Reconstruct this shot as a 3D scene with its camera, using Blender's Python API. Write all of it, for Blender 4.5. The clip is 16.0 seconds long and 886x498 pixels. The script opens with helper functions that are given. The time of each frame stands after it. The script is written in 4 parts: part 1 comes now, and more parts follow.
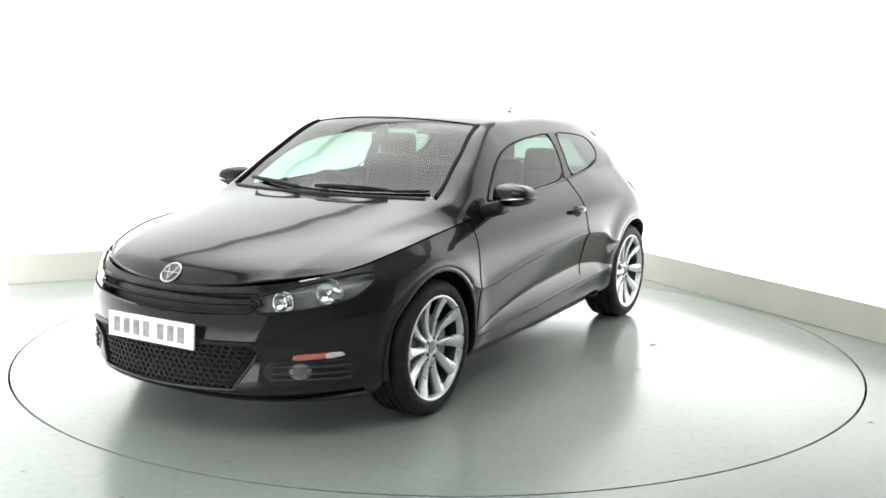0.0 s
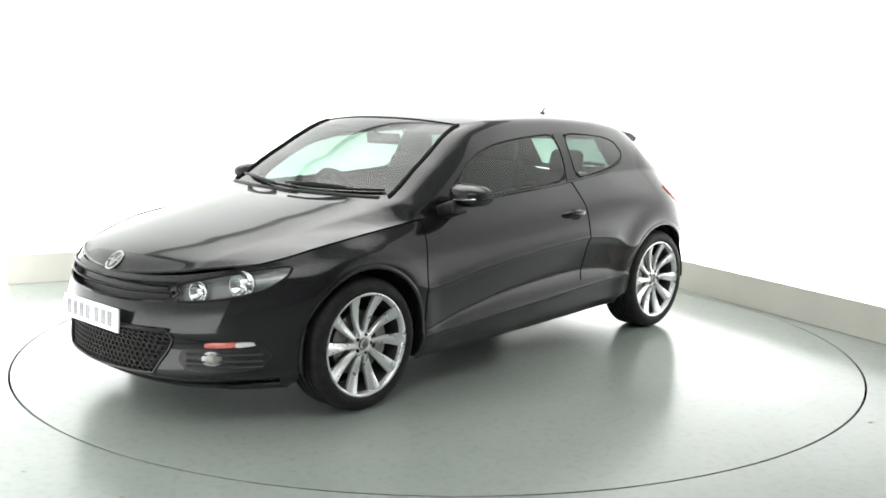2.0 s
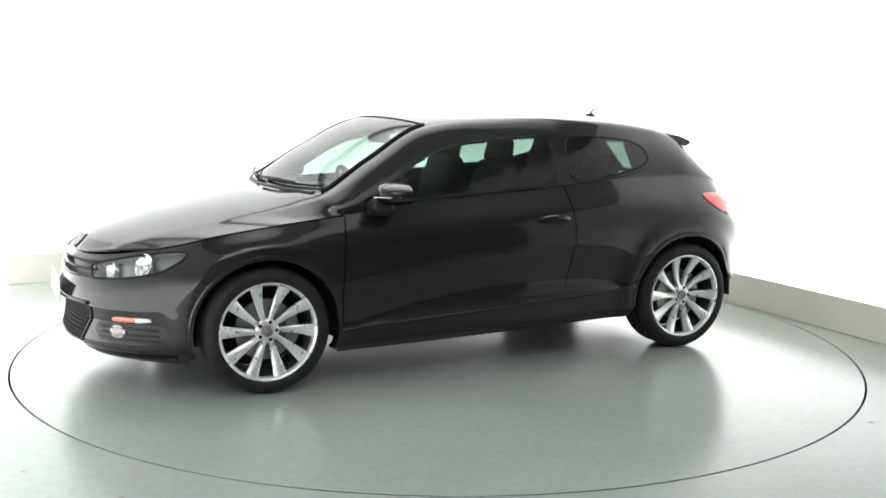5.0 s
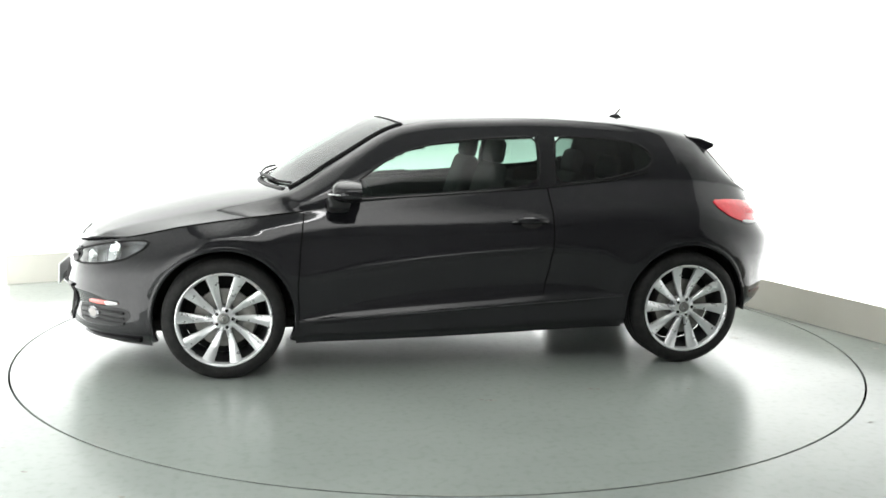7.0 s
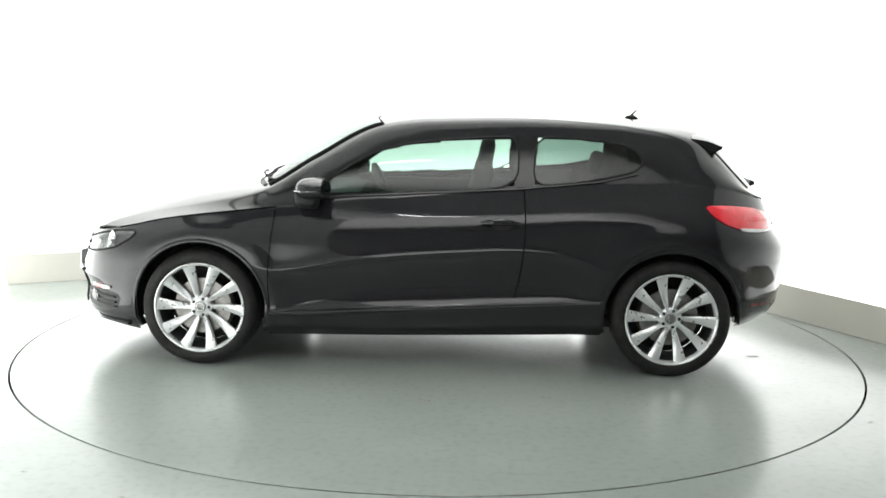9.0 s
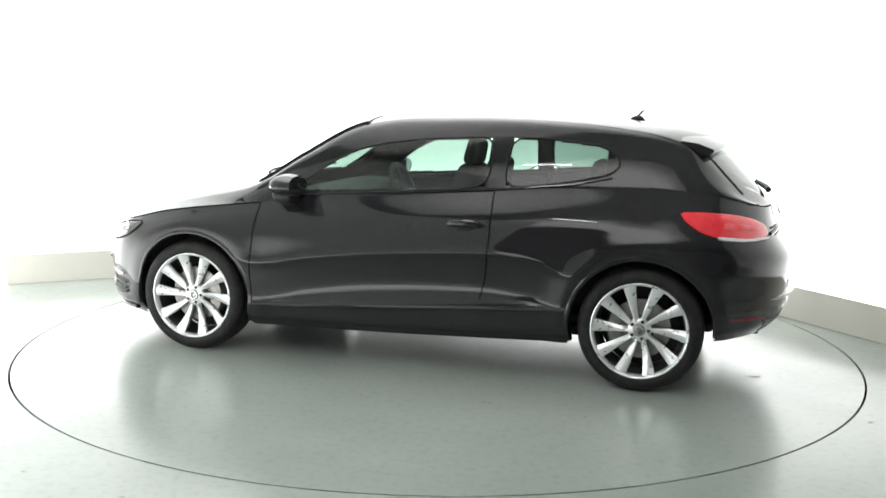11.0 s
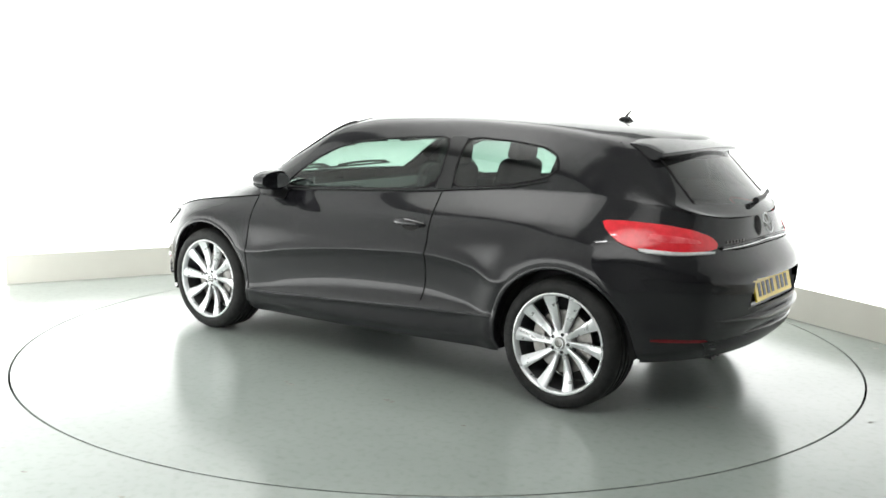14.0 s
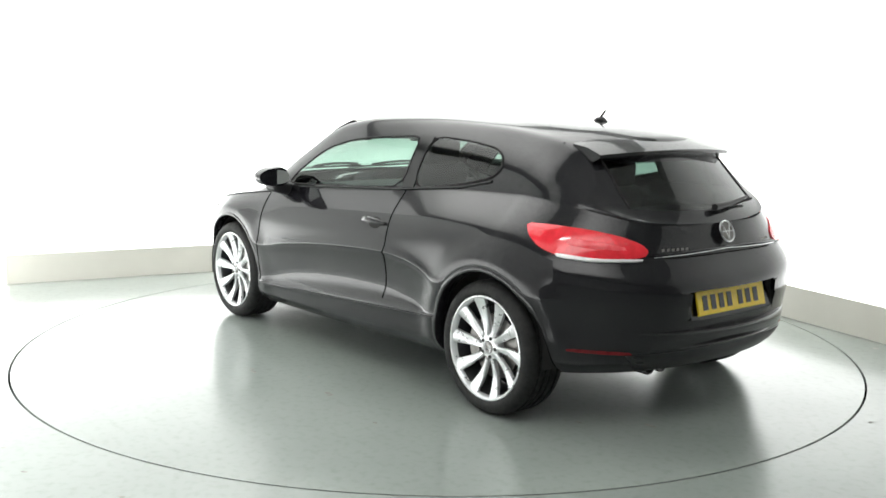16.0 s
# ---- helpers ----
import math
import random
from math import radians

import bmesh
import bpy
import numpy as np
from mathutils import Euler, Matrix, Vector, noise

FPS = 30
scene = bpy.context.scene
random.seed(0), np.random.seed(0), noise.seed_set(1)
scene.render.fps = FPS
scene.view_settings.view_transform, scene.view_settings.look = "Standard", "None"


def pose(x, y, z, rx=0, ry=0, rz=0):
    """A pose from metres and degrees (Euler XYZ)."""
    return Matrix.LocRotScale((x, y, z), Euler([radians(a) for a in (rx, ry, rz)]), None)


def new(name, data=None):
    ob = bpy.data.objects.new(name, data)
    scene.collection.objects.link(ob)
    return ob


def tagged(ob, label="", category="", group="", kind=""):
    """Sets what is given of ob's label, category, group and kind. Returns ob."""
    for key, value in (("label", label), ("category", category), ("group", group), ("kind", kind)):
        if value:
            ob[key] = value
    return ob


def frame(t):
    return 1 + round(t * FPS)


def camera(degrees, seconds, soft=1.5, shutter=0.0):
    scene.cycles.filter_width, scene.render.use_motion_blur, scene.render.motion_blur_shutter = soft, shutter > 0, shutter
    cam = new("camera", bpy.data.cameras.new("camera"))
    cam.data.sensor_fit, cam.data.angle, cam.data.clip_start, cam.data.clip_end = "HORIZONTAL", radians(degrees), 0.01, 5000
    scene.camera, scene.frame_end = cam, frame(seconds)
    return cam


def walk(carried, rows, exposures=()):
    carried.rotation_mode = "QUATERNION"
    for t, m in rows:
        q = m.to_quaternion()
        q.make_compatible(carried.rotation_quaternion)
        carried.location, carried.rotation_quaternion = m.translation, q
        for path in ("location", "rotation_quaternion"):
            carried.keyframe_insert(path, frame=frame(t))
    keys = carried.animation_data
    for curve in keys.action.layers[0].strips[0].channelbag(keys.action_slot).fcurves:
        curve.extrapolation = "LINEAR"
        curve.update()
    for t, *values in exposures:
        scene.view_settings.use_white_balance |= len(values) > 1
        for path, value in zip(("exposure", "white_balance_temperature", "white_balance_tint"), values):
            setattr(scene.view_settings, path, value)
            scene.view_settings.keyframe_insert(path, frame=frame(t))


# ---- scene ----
cam = camera(48.91, 16.0, soft=1.6)
CAM_POSE = pose(0.0, -5.9525, 1.4801, 81.25, -0.928, -0.027)
walk(cam, [(0.0, CAM_POSE), (16.0, CAM_POSE)])

# ---- light and exposure ----
scene.view_settings.exposure = 0.0
world = bpy.data.worlds.new("studio_world")
world.use_nodes = True
world.node_tree.nodes["Background"].inputs[0].default_value = (0.9, 0.95, 1.0, 1)
world.node_tree.nodes["Background"].inputs[1].default_value = 0.05
scene.world = world
SOFTBOX = 2.7        # strength of the unseen ceiling softboxes
WALL_GLOW = 3.9     # strength of the glow added to the white studio walls
SIDE_WALL = 3.1      # strength of the glow added to the unseen side wall, at its foot


# ---- materials ----
def mat_new(name):
    m = bpy.data.materials.new(name)
    m.use_nodes = True
    nt = m.node_tree
    return m, nt, nt.nodes["Principled BSDF"]


def noise_ramp(nt, scale, a, b, lo=0.35, hi=0.65, detail=4.0, coord="Object"):
    tc = nt.nodes.new("ShaderNodeTexCoord")
    n = nt.nodes.new("ShaderNodeTexNoise")
    n.inputs["Scale"].default_value = scale
    n.inputs["Detail"].default_value = detail
    nt.links.new(tc.outputs[coord], n.inputs["Vector"])
    r = nt.nodes.new("ShaderNodeValToRGB")
    r.color_ramp.elements[0].position, r.color_ramp.elements[0].color = lo, (*a, 1)
    r.color_ramp.elements[1].position, r.color_ramp.elements[1].color = hi, (*b, 1)
    nt.links.new(n.outputs["Fac"], r.inputs["Fac"])
    return n, r


def surface(name, a, b=None, scale=6.0, rough=0.5, rough2=None, metal=0.0, bump=0.0, bump_scale=200.0, coat=0.0, coat_rough=0.03, spec=0.5):
    m, nt, p = mat_new(name)
    b = b or tuple(c * 0.85 for c in a)
    n, r = noise_ramp(nt, scale, a, b)
    nt.links.new(r.outputs["Color"], p.inputs["Base Color"])
    p.inputs["Metallic"].default_value = metal
    p.inputs["Roughness"].default_value = rough
    p.inputs["Specular IOR Level"].default_value = spec
    p.inputs["Coat Weight"].default_value = coat
    p.inputs["Coat Roughness"].default_value = coat_rough
    if rough2 is not None:
        n2, r2 = noise_ramp(nt, scale * 3.1, (rough,) * 3, (rough2,) * 3)
        nt.links.new(r2.outputs["Color"], p.inputs["Roughness"])
    if bump:
        n3, r3 = noise_ramp(nt, bump_scale, (0, 0, 0), (1, 1, 1), 0.3, 0.7, 2.0)
        bn = nt.nodes.new("ShaderNodeBump")
        bn.inputs["Strength"].default_value = bump
        bn.inputs["Distance"].default_value = 0.002
        nt.links.new(r3.outputs["Color"], bn.inputs["Height"])
        nt.links.new(bn.outputs["Normal"], p.inputs["Normal"])
    return m


def thin_glass(name, tint, gloss=1.0, rough=0.0):
    m, nt, p = mat_new(name)
    nt.nodes.remove(p)
    out = nt.nodes["Material Output"]
    tr = nt.nodes.new("ShaderNodeBsdfTransparent")
    tr.inputs[0].default_value = (*tint, 1)
    gl = nt.nodes.new("ShaderNodeBsdfGlossy")
    gl.inputs["Roughness"].default_value = rough
    lw = nt.nodes.new("ShaderNodeLayerWeight")
    lw.inputs[0].default_value = 0.5
    fr = nt.nodes.new("ShaderNodeMath")
    fr.operation = "POWER"
    fr.inputs[1].default_value = 3.6
    nt.links.new(lw.outputs["Facing"], fr.inputs[0])
    mul = nt.nodes.new("ShaderNodeMath")
    mul.operation = "MULTIPLY_ADD"
    mul.inputs[1].default_value = gloss
    mul.inputs[2].default_value = 0.06
    mul.use_clamp = True
    mix = nt.nodes.new("ShaderNodeMixShader")
    nt.links.new(fr.outputs[0], mul.inputs[0])
    nt.links.new(mul.outputs[0], mix.inputs[0])
    nt.links.new(tr.outputs[0], mix.inputs[1])
    nt.links.new(gl.outputs[0], mix.inputs[2])
    nt.links.new(mix.outputs[0], out.inputs[0])
    return m


def glow(name, colour, strength):
    m, nt, p = mat_new(name)
    p.inputs["Base Color"].default_value = (*colour, 1)
    p.inputs["Emission Color"].default_value = (*colour, 1)
    p.inputs["Emission Strength"].default_value = strength
    return m


PAINT = surface("black_car_paint", (0.0085, 0.0083, 0.0100), (0.0110, 0.0107, 0.0130), 500.0, 0.35, coat=1.0, coat_rough=0.05, spec=0.05)
BLACK_PLASTIC = surface("black_plastic", (0.012, 0.012, 0.013), (0.02, 0.02, 0.021), 30, 0.45, bump=0.15)
GLOSS_BLACK = surface("gloss_black_trim", (0.006, 0.006, 0.007), (0.009, 0.009, 0.01), 30, 0.12)
RUBBER = surface("tyre_rubber", (0.010, 0.010, 0.010), (0.018, 0.018, 0.0175), 14, 0.55, 0.75, bump=0.2, bump_scale=120, spec=0.3)
SEAL = surface("rubber_seal", (0.01, 0.01, 0.01), (0.016, 0.016, 0.016), 40, 0.65, spec=0.2)
ALLOY = surface("silver_alloy", (0.82, 0.83, 0.84), (0.76, 0.77, 0.78), 9, 0.26, 0.38, metal=0.68, coat=0.6)
# alloy with shade inside the rims and under the tail painted into its colour
ALLOY_SHADED = surface("alloy_with_painted_shade", (0.10, 0.10, 0.105), (0.06, 0.06, 0.062), 9, 0.45, metal=0.6)
STEEL = surface("brake_steel", (0.30, 0.29, 0.28), (0.20, 0.19, 0.18), 20, 0.4, metal=0.9)
CHROME = surface("chrome", (0.86, 0.87, 0.88), (0.80, 0.81, 0.82), 12, 0.07, metal=1.0)
GLASS = thin_glass("green_tinted_glass", (0.46, 0.575, 0.52), 0.7)
GLASS_DARK = thin_glass("dark_tinted_glass", (0.27, 0.35, 0.315))
CLEAR = thin_glass("clear_lens", (0.93, 0.95, 0.95))
INTERIOR = surface("black_cloth", (0.018, 0.018, 0.020), (0.026, 0.026, 0.028), 12, 0.85, bump=0.04)
DASH = surface("soft_dashboard", (0.02, 0.021, 0.023), (0.03, 0.031, 0.033), 40, 0.6, bump=0.2)
UNDER = surface("underbody_black", (0.01, 0.01, 0.01), (0.016, 0.015, 0.014), 10, 0.8)


def floor_material():
    m, nt, p = mat_new("painted_epoxy_floor")
    n, r = noise_ramp(nt, 1.1, (0.318, 0.350, 0.328), (0.275, 0.305, 0.286), 0.3, 0.7, 6.0)
    n2, r2 = noise_ramp(nt, 26.0, (1.0, 1.0, 1.0), (0.89, 0.90, 0.89), 0.5, 0.75, 8.0)
    mix = nt.nodes.new("ShaderNodeMix")
    mix.data_type, mix.blend_type = "RGBA", "MULTIPLY"
    mix.inputs[0].default_value = 1.0
    nt.links.new(r.outputs["Color"], mix.inputs[6])
    nt.links.new(r2.outputs["Color"], mix.inputs[7])
    nt.links.new(mix.outputs[2], p.inputs["Base Color"])
    n3, r3 = noise_ramp(nt, 2.3, (0.16,) * 3, (0.25,) * 3, 0.3, 0.7, 5.0)
    nt.links.new(r3.outputs["Color"], p.inputs["Roughness"])
    n4, r4 = noise_ramp(nt, 9.0, (0, 0, 0), (1, 1, 1), 0.3, 0.7, 2.0)
    bn = nt.nodes.new("ShaderNodeBump")
    bn.inputs["Strength"].default_value = 0.08
    bn.inputs["Distance"].default_value = 0.002
    nt.links.new(r4.outputs["Color"], bn.inputs["Height"])
    nt.links.new(bn.outputs["Normal"], p.inputs["Normal"])
    p.inputs["Specular IOR Level"].default_value = 0.8
    return m


FLOOR = floor_material()
# white studio wall; a glow is added to it below
WALL_WHITE = surface("glowing_white_wall", (0.80, 0.81, 0.80), (0.76, 0.77, 0.76), 0.8, 0.8, bump=0.05)


def add_wall_glow(m, strength, rise, reach):
    """Added glow to light the car, strongest near the floor, thinning towards the hall."""
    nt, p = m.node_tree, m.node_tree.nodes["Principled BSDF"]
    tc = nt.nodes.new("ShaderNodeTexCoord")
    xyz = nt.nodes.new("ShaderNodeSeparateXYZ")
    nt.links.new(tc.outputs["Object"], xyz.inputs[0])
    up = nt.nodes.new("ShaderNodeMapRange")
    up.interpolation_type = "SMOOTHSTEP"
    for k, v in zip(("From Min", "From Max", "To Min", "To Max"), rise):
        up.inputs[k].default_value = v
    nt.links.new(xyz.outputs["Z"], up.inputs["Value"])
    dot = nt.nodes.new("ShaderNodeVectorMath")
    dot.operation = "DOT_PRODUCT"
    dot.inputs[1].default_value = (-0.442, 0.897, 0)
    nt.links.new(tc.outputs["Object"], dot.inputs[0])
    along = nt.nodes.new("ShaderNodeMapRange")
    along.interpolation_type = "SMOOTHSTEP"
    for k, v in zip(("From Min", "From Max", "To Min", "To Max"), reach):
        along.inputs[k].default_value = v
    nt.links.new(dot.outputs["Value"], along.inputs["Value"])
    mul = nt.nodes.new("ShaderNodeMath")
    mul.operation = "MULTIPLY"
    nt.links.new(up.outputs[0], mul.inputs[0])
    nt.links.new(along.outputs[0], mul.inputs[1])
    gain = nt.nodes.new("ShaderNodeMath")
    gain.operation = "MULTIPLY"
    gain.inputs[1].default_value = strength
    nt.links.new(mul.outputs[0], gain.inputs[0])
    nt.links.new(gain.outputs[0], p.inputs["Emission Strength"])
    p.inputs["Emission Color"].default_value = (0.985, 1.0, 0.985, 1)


add_wall_glow(WALL_WHITE, WALL_GLOW, (0.35, 1.4, 1.0, 0.24), (-3.6, 1.4, 0.12, 1.0))
# unseen side wall, its low glow added for reflections in the car
SIDE_GLOW = surface("glowing_side_wall", (0.74, 0.75, 0.74), (0.70, 0.71, 0.70), 0.8, 0.8, bump=0.05)
add_wall_glow(SIDE_GLOW, SIDE_WALL, (0.35, 1.0, 1.0, 0.03), (-5.0, -3.0, 0.4, 1.0))
SKIRT = surface("cream_kickboard", (0.66, 0.64, 0.58), (0.60, 0.585, 0.53), 1.6, 0.45)
GREY_WALL = surface("grey_hall_wall", (0.66, 0.67, 0.66), (0.60, 0.61, 0.60), 0.7, 0.7)
CEIL = surface("white_ceiling", (0.75, 0.76, 0.75), (0.7, 0.71, 0.7), 0.8, 0.7)
GAP = surface("dark_gap", (0.004, 0.004, 0.004), (0.006, 0.006, 0.006), 8, 0.9, spec=0.0)
GRIME = surface("dark_floor_mark", (0.10, 0.10, 0.09), (0.2, 0.2, 0.18), 40, 0.6)
TUBE = glow("strip_light_cover", (1.0, 1.0, 1.0), 22.0)


def soft_edges(m, half_x, half_y, edge):
    """The sheet glows most in the middle, fading outward to soften its reflections."""
    nt, p = m.node_tree, m.node_tree.nodes["Principled BSDF"]
    tc = nt.nodes.new("ShaderNodeTexCoord")
    xyz = nt.nodes.new("ShaderNodeSeparateXYZ")
    nt.links.new(tc.outputs["Object"], xyz.inputs[0])
    gain = nt.nodes.new("ShaderNodeMath")
    gain.operation = "MULTIPLY"
    for k, (axis, half) in enumerate((("X", half_x), ("Y", half_y))):
        away = nt.nodes.new("ShaderNodeMath")
        away.operation = "ABSOLUTE"
        nt.links.new(xyz.outputs[axis], away.inputs[0])
        fall = nt.nodes.new("ShaderNodeMapRange")
        fall.interpolation_type = "SMOOTHSTEP"
        for key, v in zip(("From Min", "From Max", "To Min", "To Max"), (half * 0.45, half, 1.0, edge)):
            fall.inputs[key].default_value = v
        nt.links.new(away.outputs[0], fall.inputs["Value"])
        nt.links.new(fall.outputs[0], gain.inputs[k])
    scale = nt.nodes.new("ShaderNodeMath")
    scale.operation = "MULTIPLY"
    scale.inputs[1].default_value = SOFTBOX
    nt.links.new(gain.outputs[0], scale.inputs[0])
    nt.links.new(scale.outputs[0], p.inputs["Emission Strength"])


RED_LENS = surface("red_lamp_lens", (0.93, 0.030, 0.050), (0.80, 0.022, 0.036), 30, 0.08, coat=1.0)
RED_BRIGHT = surface("bright_red_reflector", (0.95, 0.16, 0.18), (0.85, 0.05, 0.07), 22, 0.15)
RED_DARK = surface("dark_red_reflector", (0.16, 0.006, 0.01), (0.11, 0.004, 0.007), 40, 0.15)
AMBER = surface("amber_indicator_lens", (0.72, 0.20, 0.17), (0.60, 0.13, 0.11), 40, 0.12, coat=1.0)
WHITE_LENS = surface("white_lamp_lens", (0.80, 0.80, 0.80), (0.70, 0.70, 0.70), 40, 0.12, coat=1.0)
PLATE_WHITE = surface("white_plate", (0.86, 0.87, 0.88), (0.80, 0.81, 0.82), 30, 0.3)
PLATE_YELLOW = surface("yellow_plate", (0.95, 0.68, 0.03), (0.88, 0.62, 0.025), 30, 0.3)
# front plate ink, greyed to paint in the glare off the plate
INK_IN_GLARE = surface("plate_ink_in_glare", (0.30, 0.30, 0.32), (0.16, 0.16, 0.17), 25, 0.35)
INK = surface("plate_ink", (0.012, 0.012, 0.012), (0.02, 0.02, 0.02), 30, 0.4)
HEADLINER = surface("grey_headliner", (0.20, 0.20, 0.19), (0.17, 0.17, 0.165), 40, 0.9)
MIRROR = surface("mirror_glass", (0.88, 0.90, 0.90), (0.87, 0.89, 0.89), 3, 0.02, metal=1.0)
LAMP_BOWL = surface("lamp_bowl", (0.34, 0.345, 0.355), (0.26, 0.265, 0.275), 20, 0.25, metal=0.5)


# ---- mesh helpers ----
def mesh_object(name, verts, faces, material, parent=None, label="", smooth=True, normals=None):
    me = bpy.data.meshes.new(name)
    me.from_pydata([tuple(map(float, v)) for v in verts], [], [tuple(map(int, f)) for f in faces])
    me.update()
    if smooth:
        me.polygons.foreach_set("use_smooth", [True] * len(me.polygons))
    if normals is not None:
        me.normals_split_custom_set_from_vertices([tuple(map(float, n)) for n in normals])
    me.materials.append(material)
    ob = new(name, me)
    ob.parent = parent
    if label:
        ob["label"] = label
    return ob


def part(name, bm, material, parent=None, label="", smooth=True):
    bmesh.ops.recalc_face_normals(bm, faces=bm.faces)
    me = bpy.data.meshes.new(name)
    bm.to_mesh(me)
    bm.free()
    if smooth:
        me.polygons.foreach_set("use_smooth", [True] * len(me.polygons))
        me.set_sharp_from_angle(angle=radians(38))
    me.materials.append(material)
    ob = new(name, me)
    ob.parent = parent
    if label:
        ob["label"] = label
    return ob


def box(size, at=(0, 0, 0), bevel=0.0, turn=(0, 0, 0), taper=1.0):
    bm = bmesh.new()
    bmesh.ops.create_cube(bm, size=1)
    for v in bm.verts:
        v.co = Vector((v.co.x * size[0], v.co.y * size[1], v.co.z * size[2]))
        if v.co.z > 0:
            v.co.x *= taper
            v.co.y *= taper
    if bevel:
        bmesh.ops.bevel(bm, geom=bm.edges[:], offset=bevel, segments=3, profile=0.5, affect="EDGES")
    bm.transform(pose(*at, *turn))
    return bm


def lathe(profile, segments=64, axis="y"):
    """Turns (radius, along) pairs round the axis."""
    bm = bmesh.new()
    rings = []
    for r, h in profile:
        ring = []
        for k in range(segments):
            a = 2 * math.pi * k / segments
            ring.append(bm.verts.new((r * math.cos(a), h, r * math.sin(a)) if axis == "y" else (r * math.cos(a), r * math.sin(a), h)))
        rings.append(ring)
    for A, B in zip(rings, rings[1:]):
        for k in range(segments):
            bm.faces.new((A[k], A[(k + 1) % segments], B[(k + 1) % segments], B[k]))
    return bm


def tube(points, radius, sides=8, closed=False, flat=1.0):
    bm = bmesh.new()
    pts = [Vector(p) for p in points]
    n = len(pts)
    rings = []
    for i, p in enumerate(pts):
        a = pts[i - 1] if (i or closed) else pts[i]
        b = pts[(i + 1) % n] if (i < n - 1 or closed) else pts[i]
        d = (b - a).normalized()
        if i == 0:
            side = d.cross(Vector((0, 0, 1)))
            if side.length < 0.05:
                side = d.cross(Vector((0, 1, 0)))
        else:
            side = last - d * last.dot(d)
        side.normalize()
        last = side
        up = side.cross(d)
        r = radius[i] if isinstance(radius, (list, tuple)) else radius
        rings.append([bm.verts.new(p + side * r * math.cos(2 * math.pi * k / sides) + up * r * flat * math.sin(2 * math.pi * k / sides)) for k in range(sides)])
    for i in range(n if closed else n - 1):
        A, B = rings[i], rings[(i + 1) % n]
        for k in range(sides):
            bm.faces.new((A[k], A[(k + 1) % sides], B[(k + 1) % sides], B[k]))
    if not closed:
        bm.faces.new(rings[0])
        bm.faces.new(rings[-1])
    return bm


def curve(knots, x):
    """A smooth monotone curve through (x, value) knots."""
    kx, ky = np.array([k[0] for k in knots], float), np.array([k[1] for k in knots], float)
    o = np.argsort(kx)
    kx, ky = kx[o], ky[o]
    h, d = np.diff(kx), np.diff(ky) / np.diff(kx)
    m = np.concatenate([[d[0]], np.where(d[1:] * d[:-1] > 0, 2 * d[1:] * d[:-1] / np.where(np.abs(d[1:] + d[:-1]) < 1e-9, 1e-9, d[1:] + d[:-1]), 0), [d[-1]]])
    x = np.clip(np.asarray(x, float), kx[0], kx[-1])
    i = np.clip(np.searchsorted(kx, x) - 1, 0, len(h) - 1)
    t = (x - kx[i]) / h[i]
    return (2 * t**3 - 3 * t**2 + 1) * ky[i] + (t**3 - 2 * t**2 + t) * h[i] * m[i] + (-2 * t**3 + 3 * t**2) * ky[i + 1] + (t**3 - t**2) * h[i] * m[i + 1]


# ---- the studio ----
RING = 2.465
WALL_DIR = Vector((0.897, 0.442, 0))      # along the back wall
WALL_OUT = Vector((-0.442, 0.897, 0))     # away from the turntable
BACK_END, CORNER = Vector((-3.37, 1.50, 0)), Vector((1.018, 3.667, 0))


def slab(name, a, b, z0, z1, thick, out, material, parent=None, label="", bevel=0.0):
    bm = bmesh.new()
    ps = [Vector(a), Vector(b), Vector(b) + out * thick, Vector(a) + out * thick]
    lo = [bm.verts.new((p.x, p.y, z0)) for p in ps]
    hi = [bm.verts.new((p.x, p.y, z1)) for p in ps]
    bm.faces.new(lo[::-1])
    bm.faces.new(hi)
    for k in range(4):
        bm.faces.new((lo[k], lo[(k + 1) % 4], hi[(k + 1) % 4], hi[k]))
    if bevel:
        bmesh.ops.bevel(bm, geom=bm.edges[:], offset=bevel, segments=2, affect="EDGES")
    return part(name, bm, material, parent, label, smooth=False)


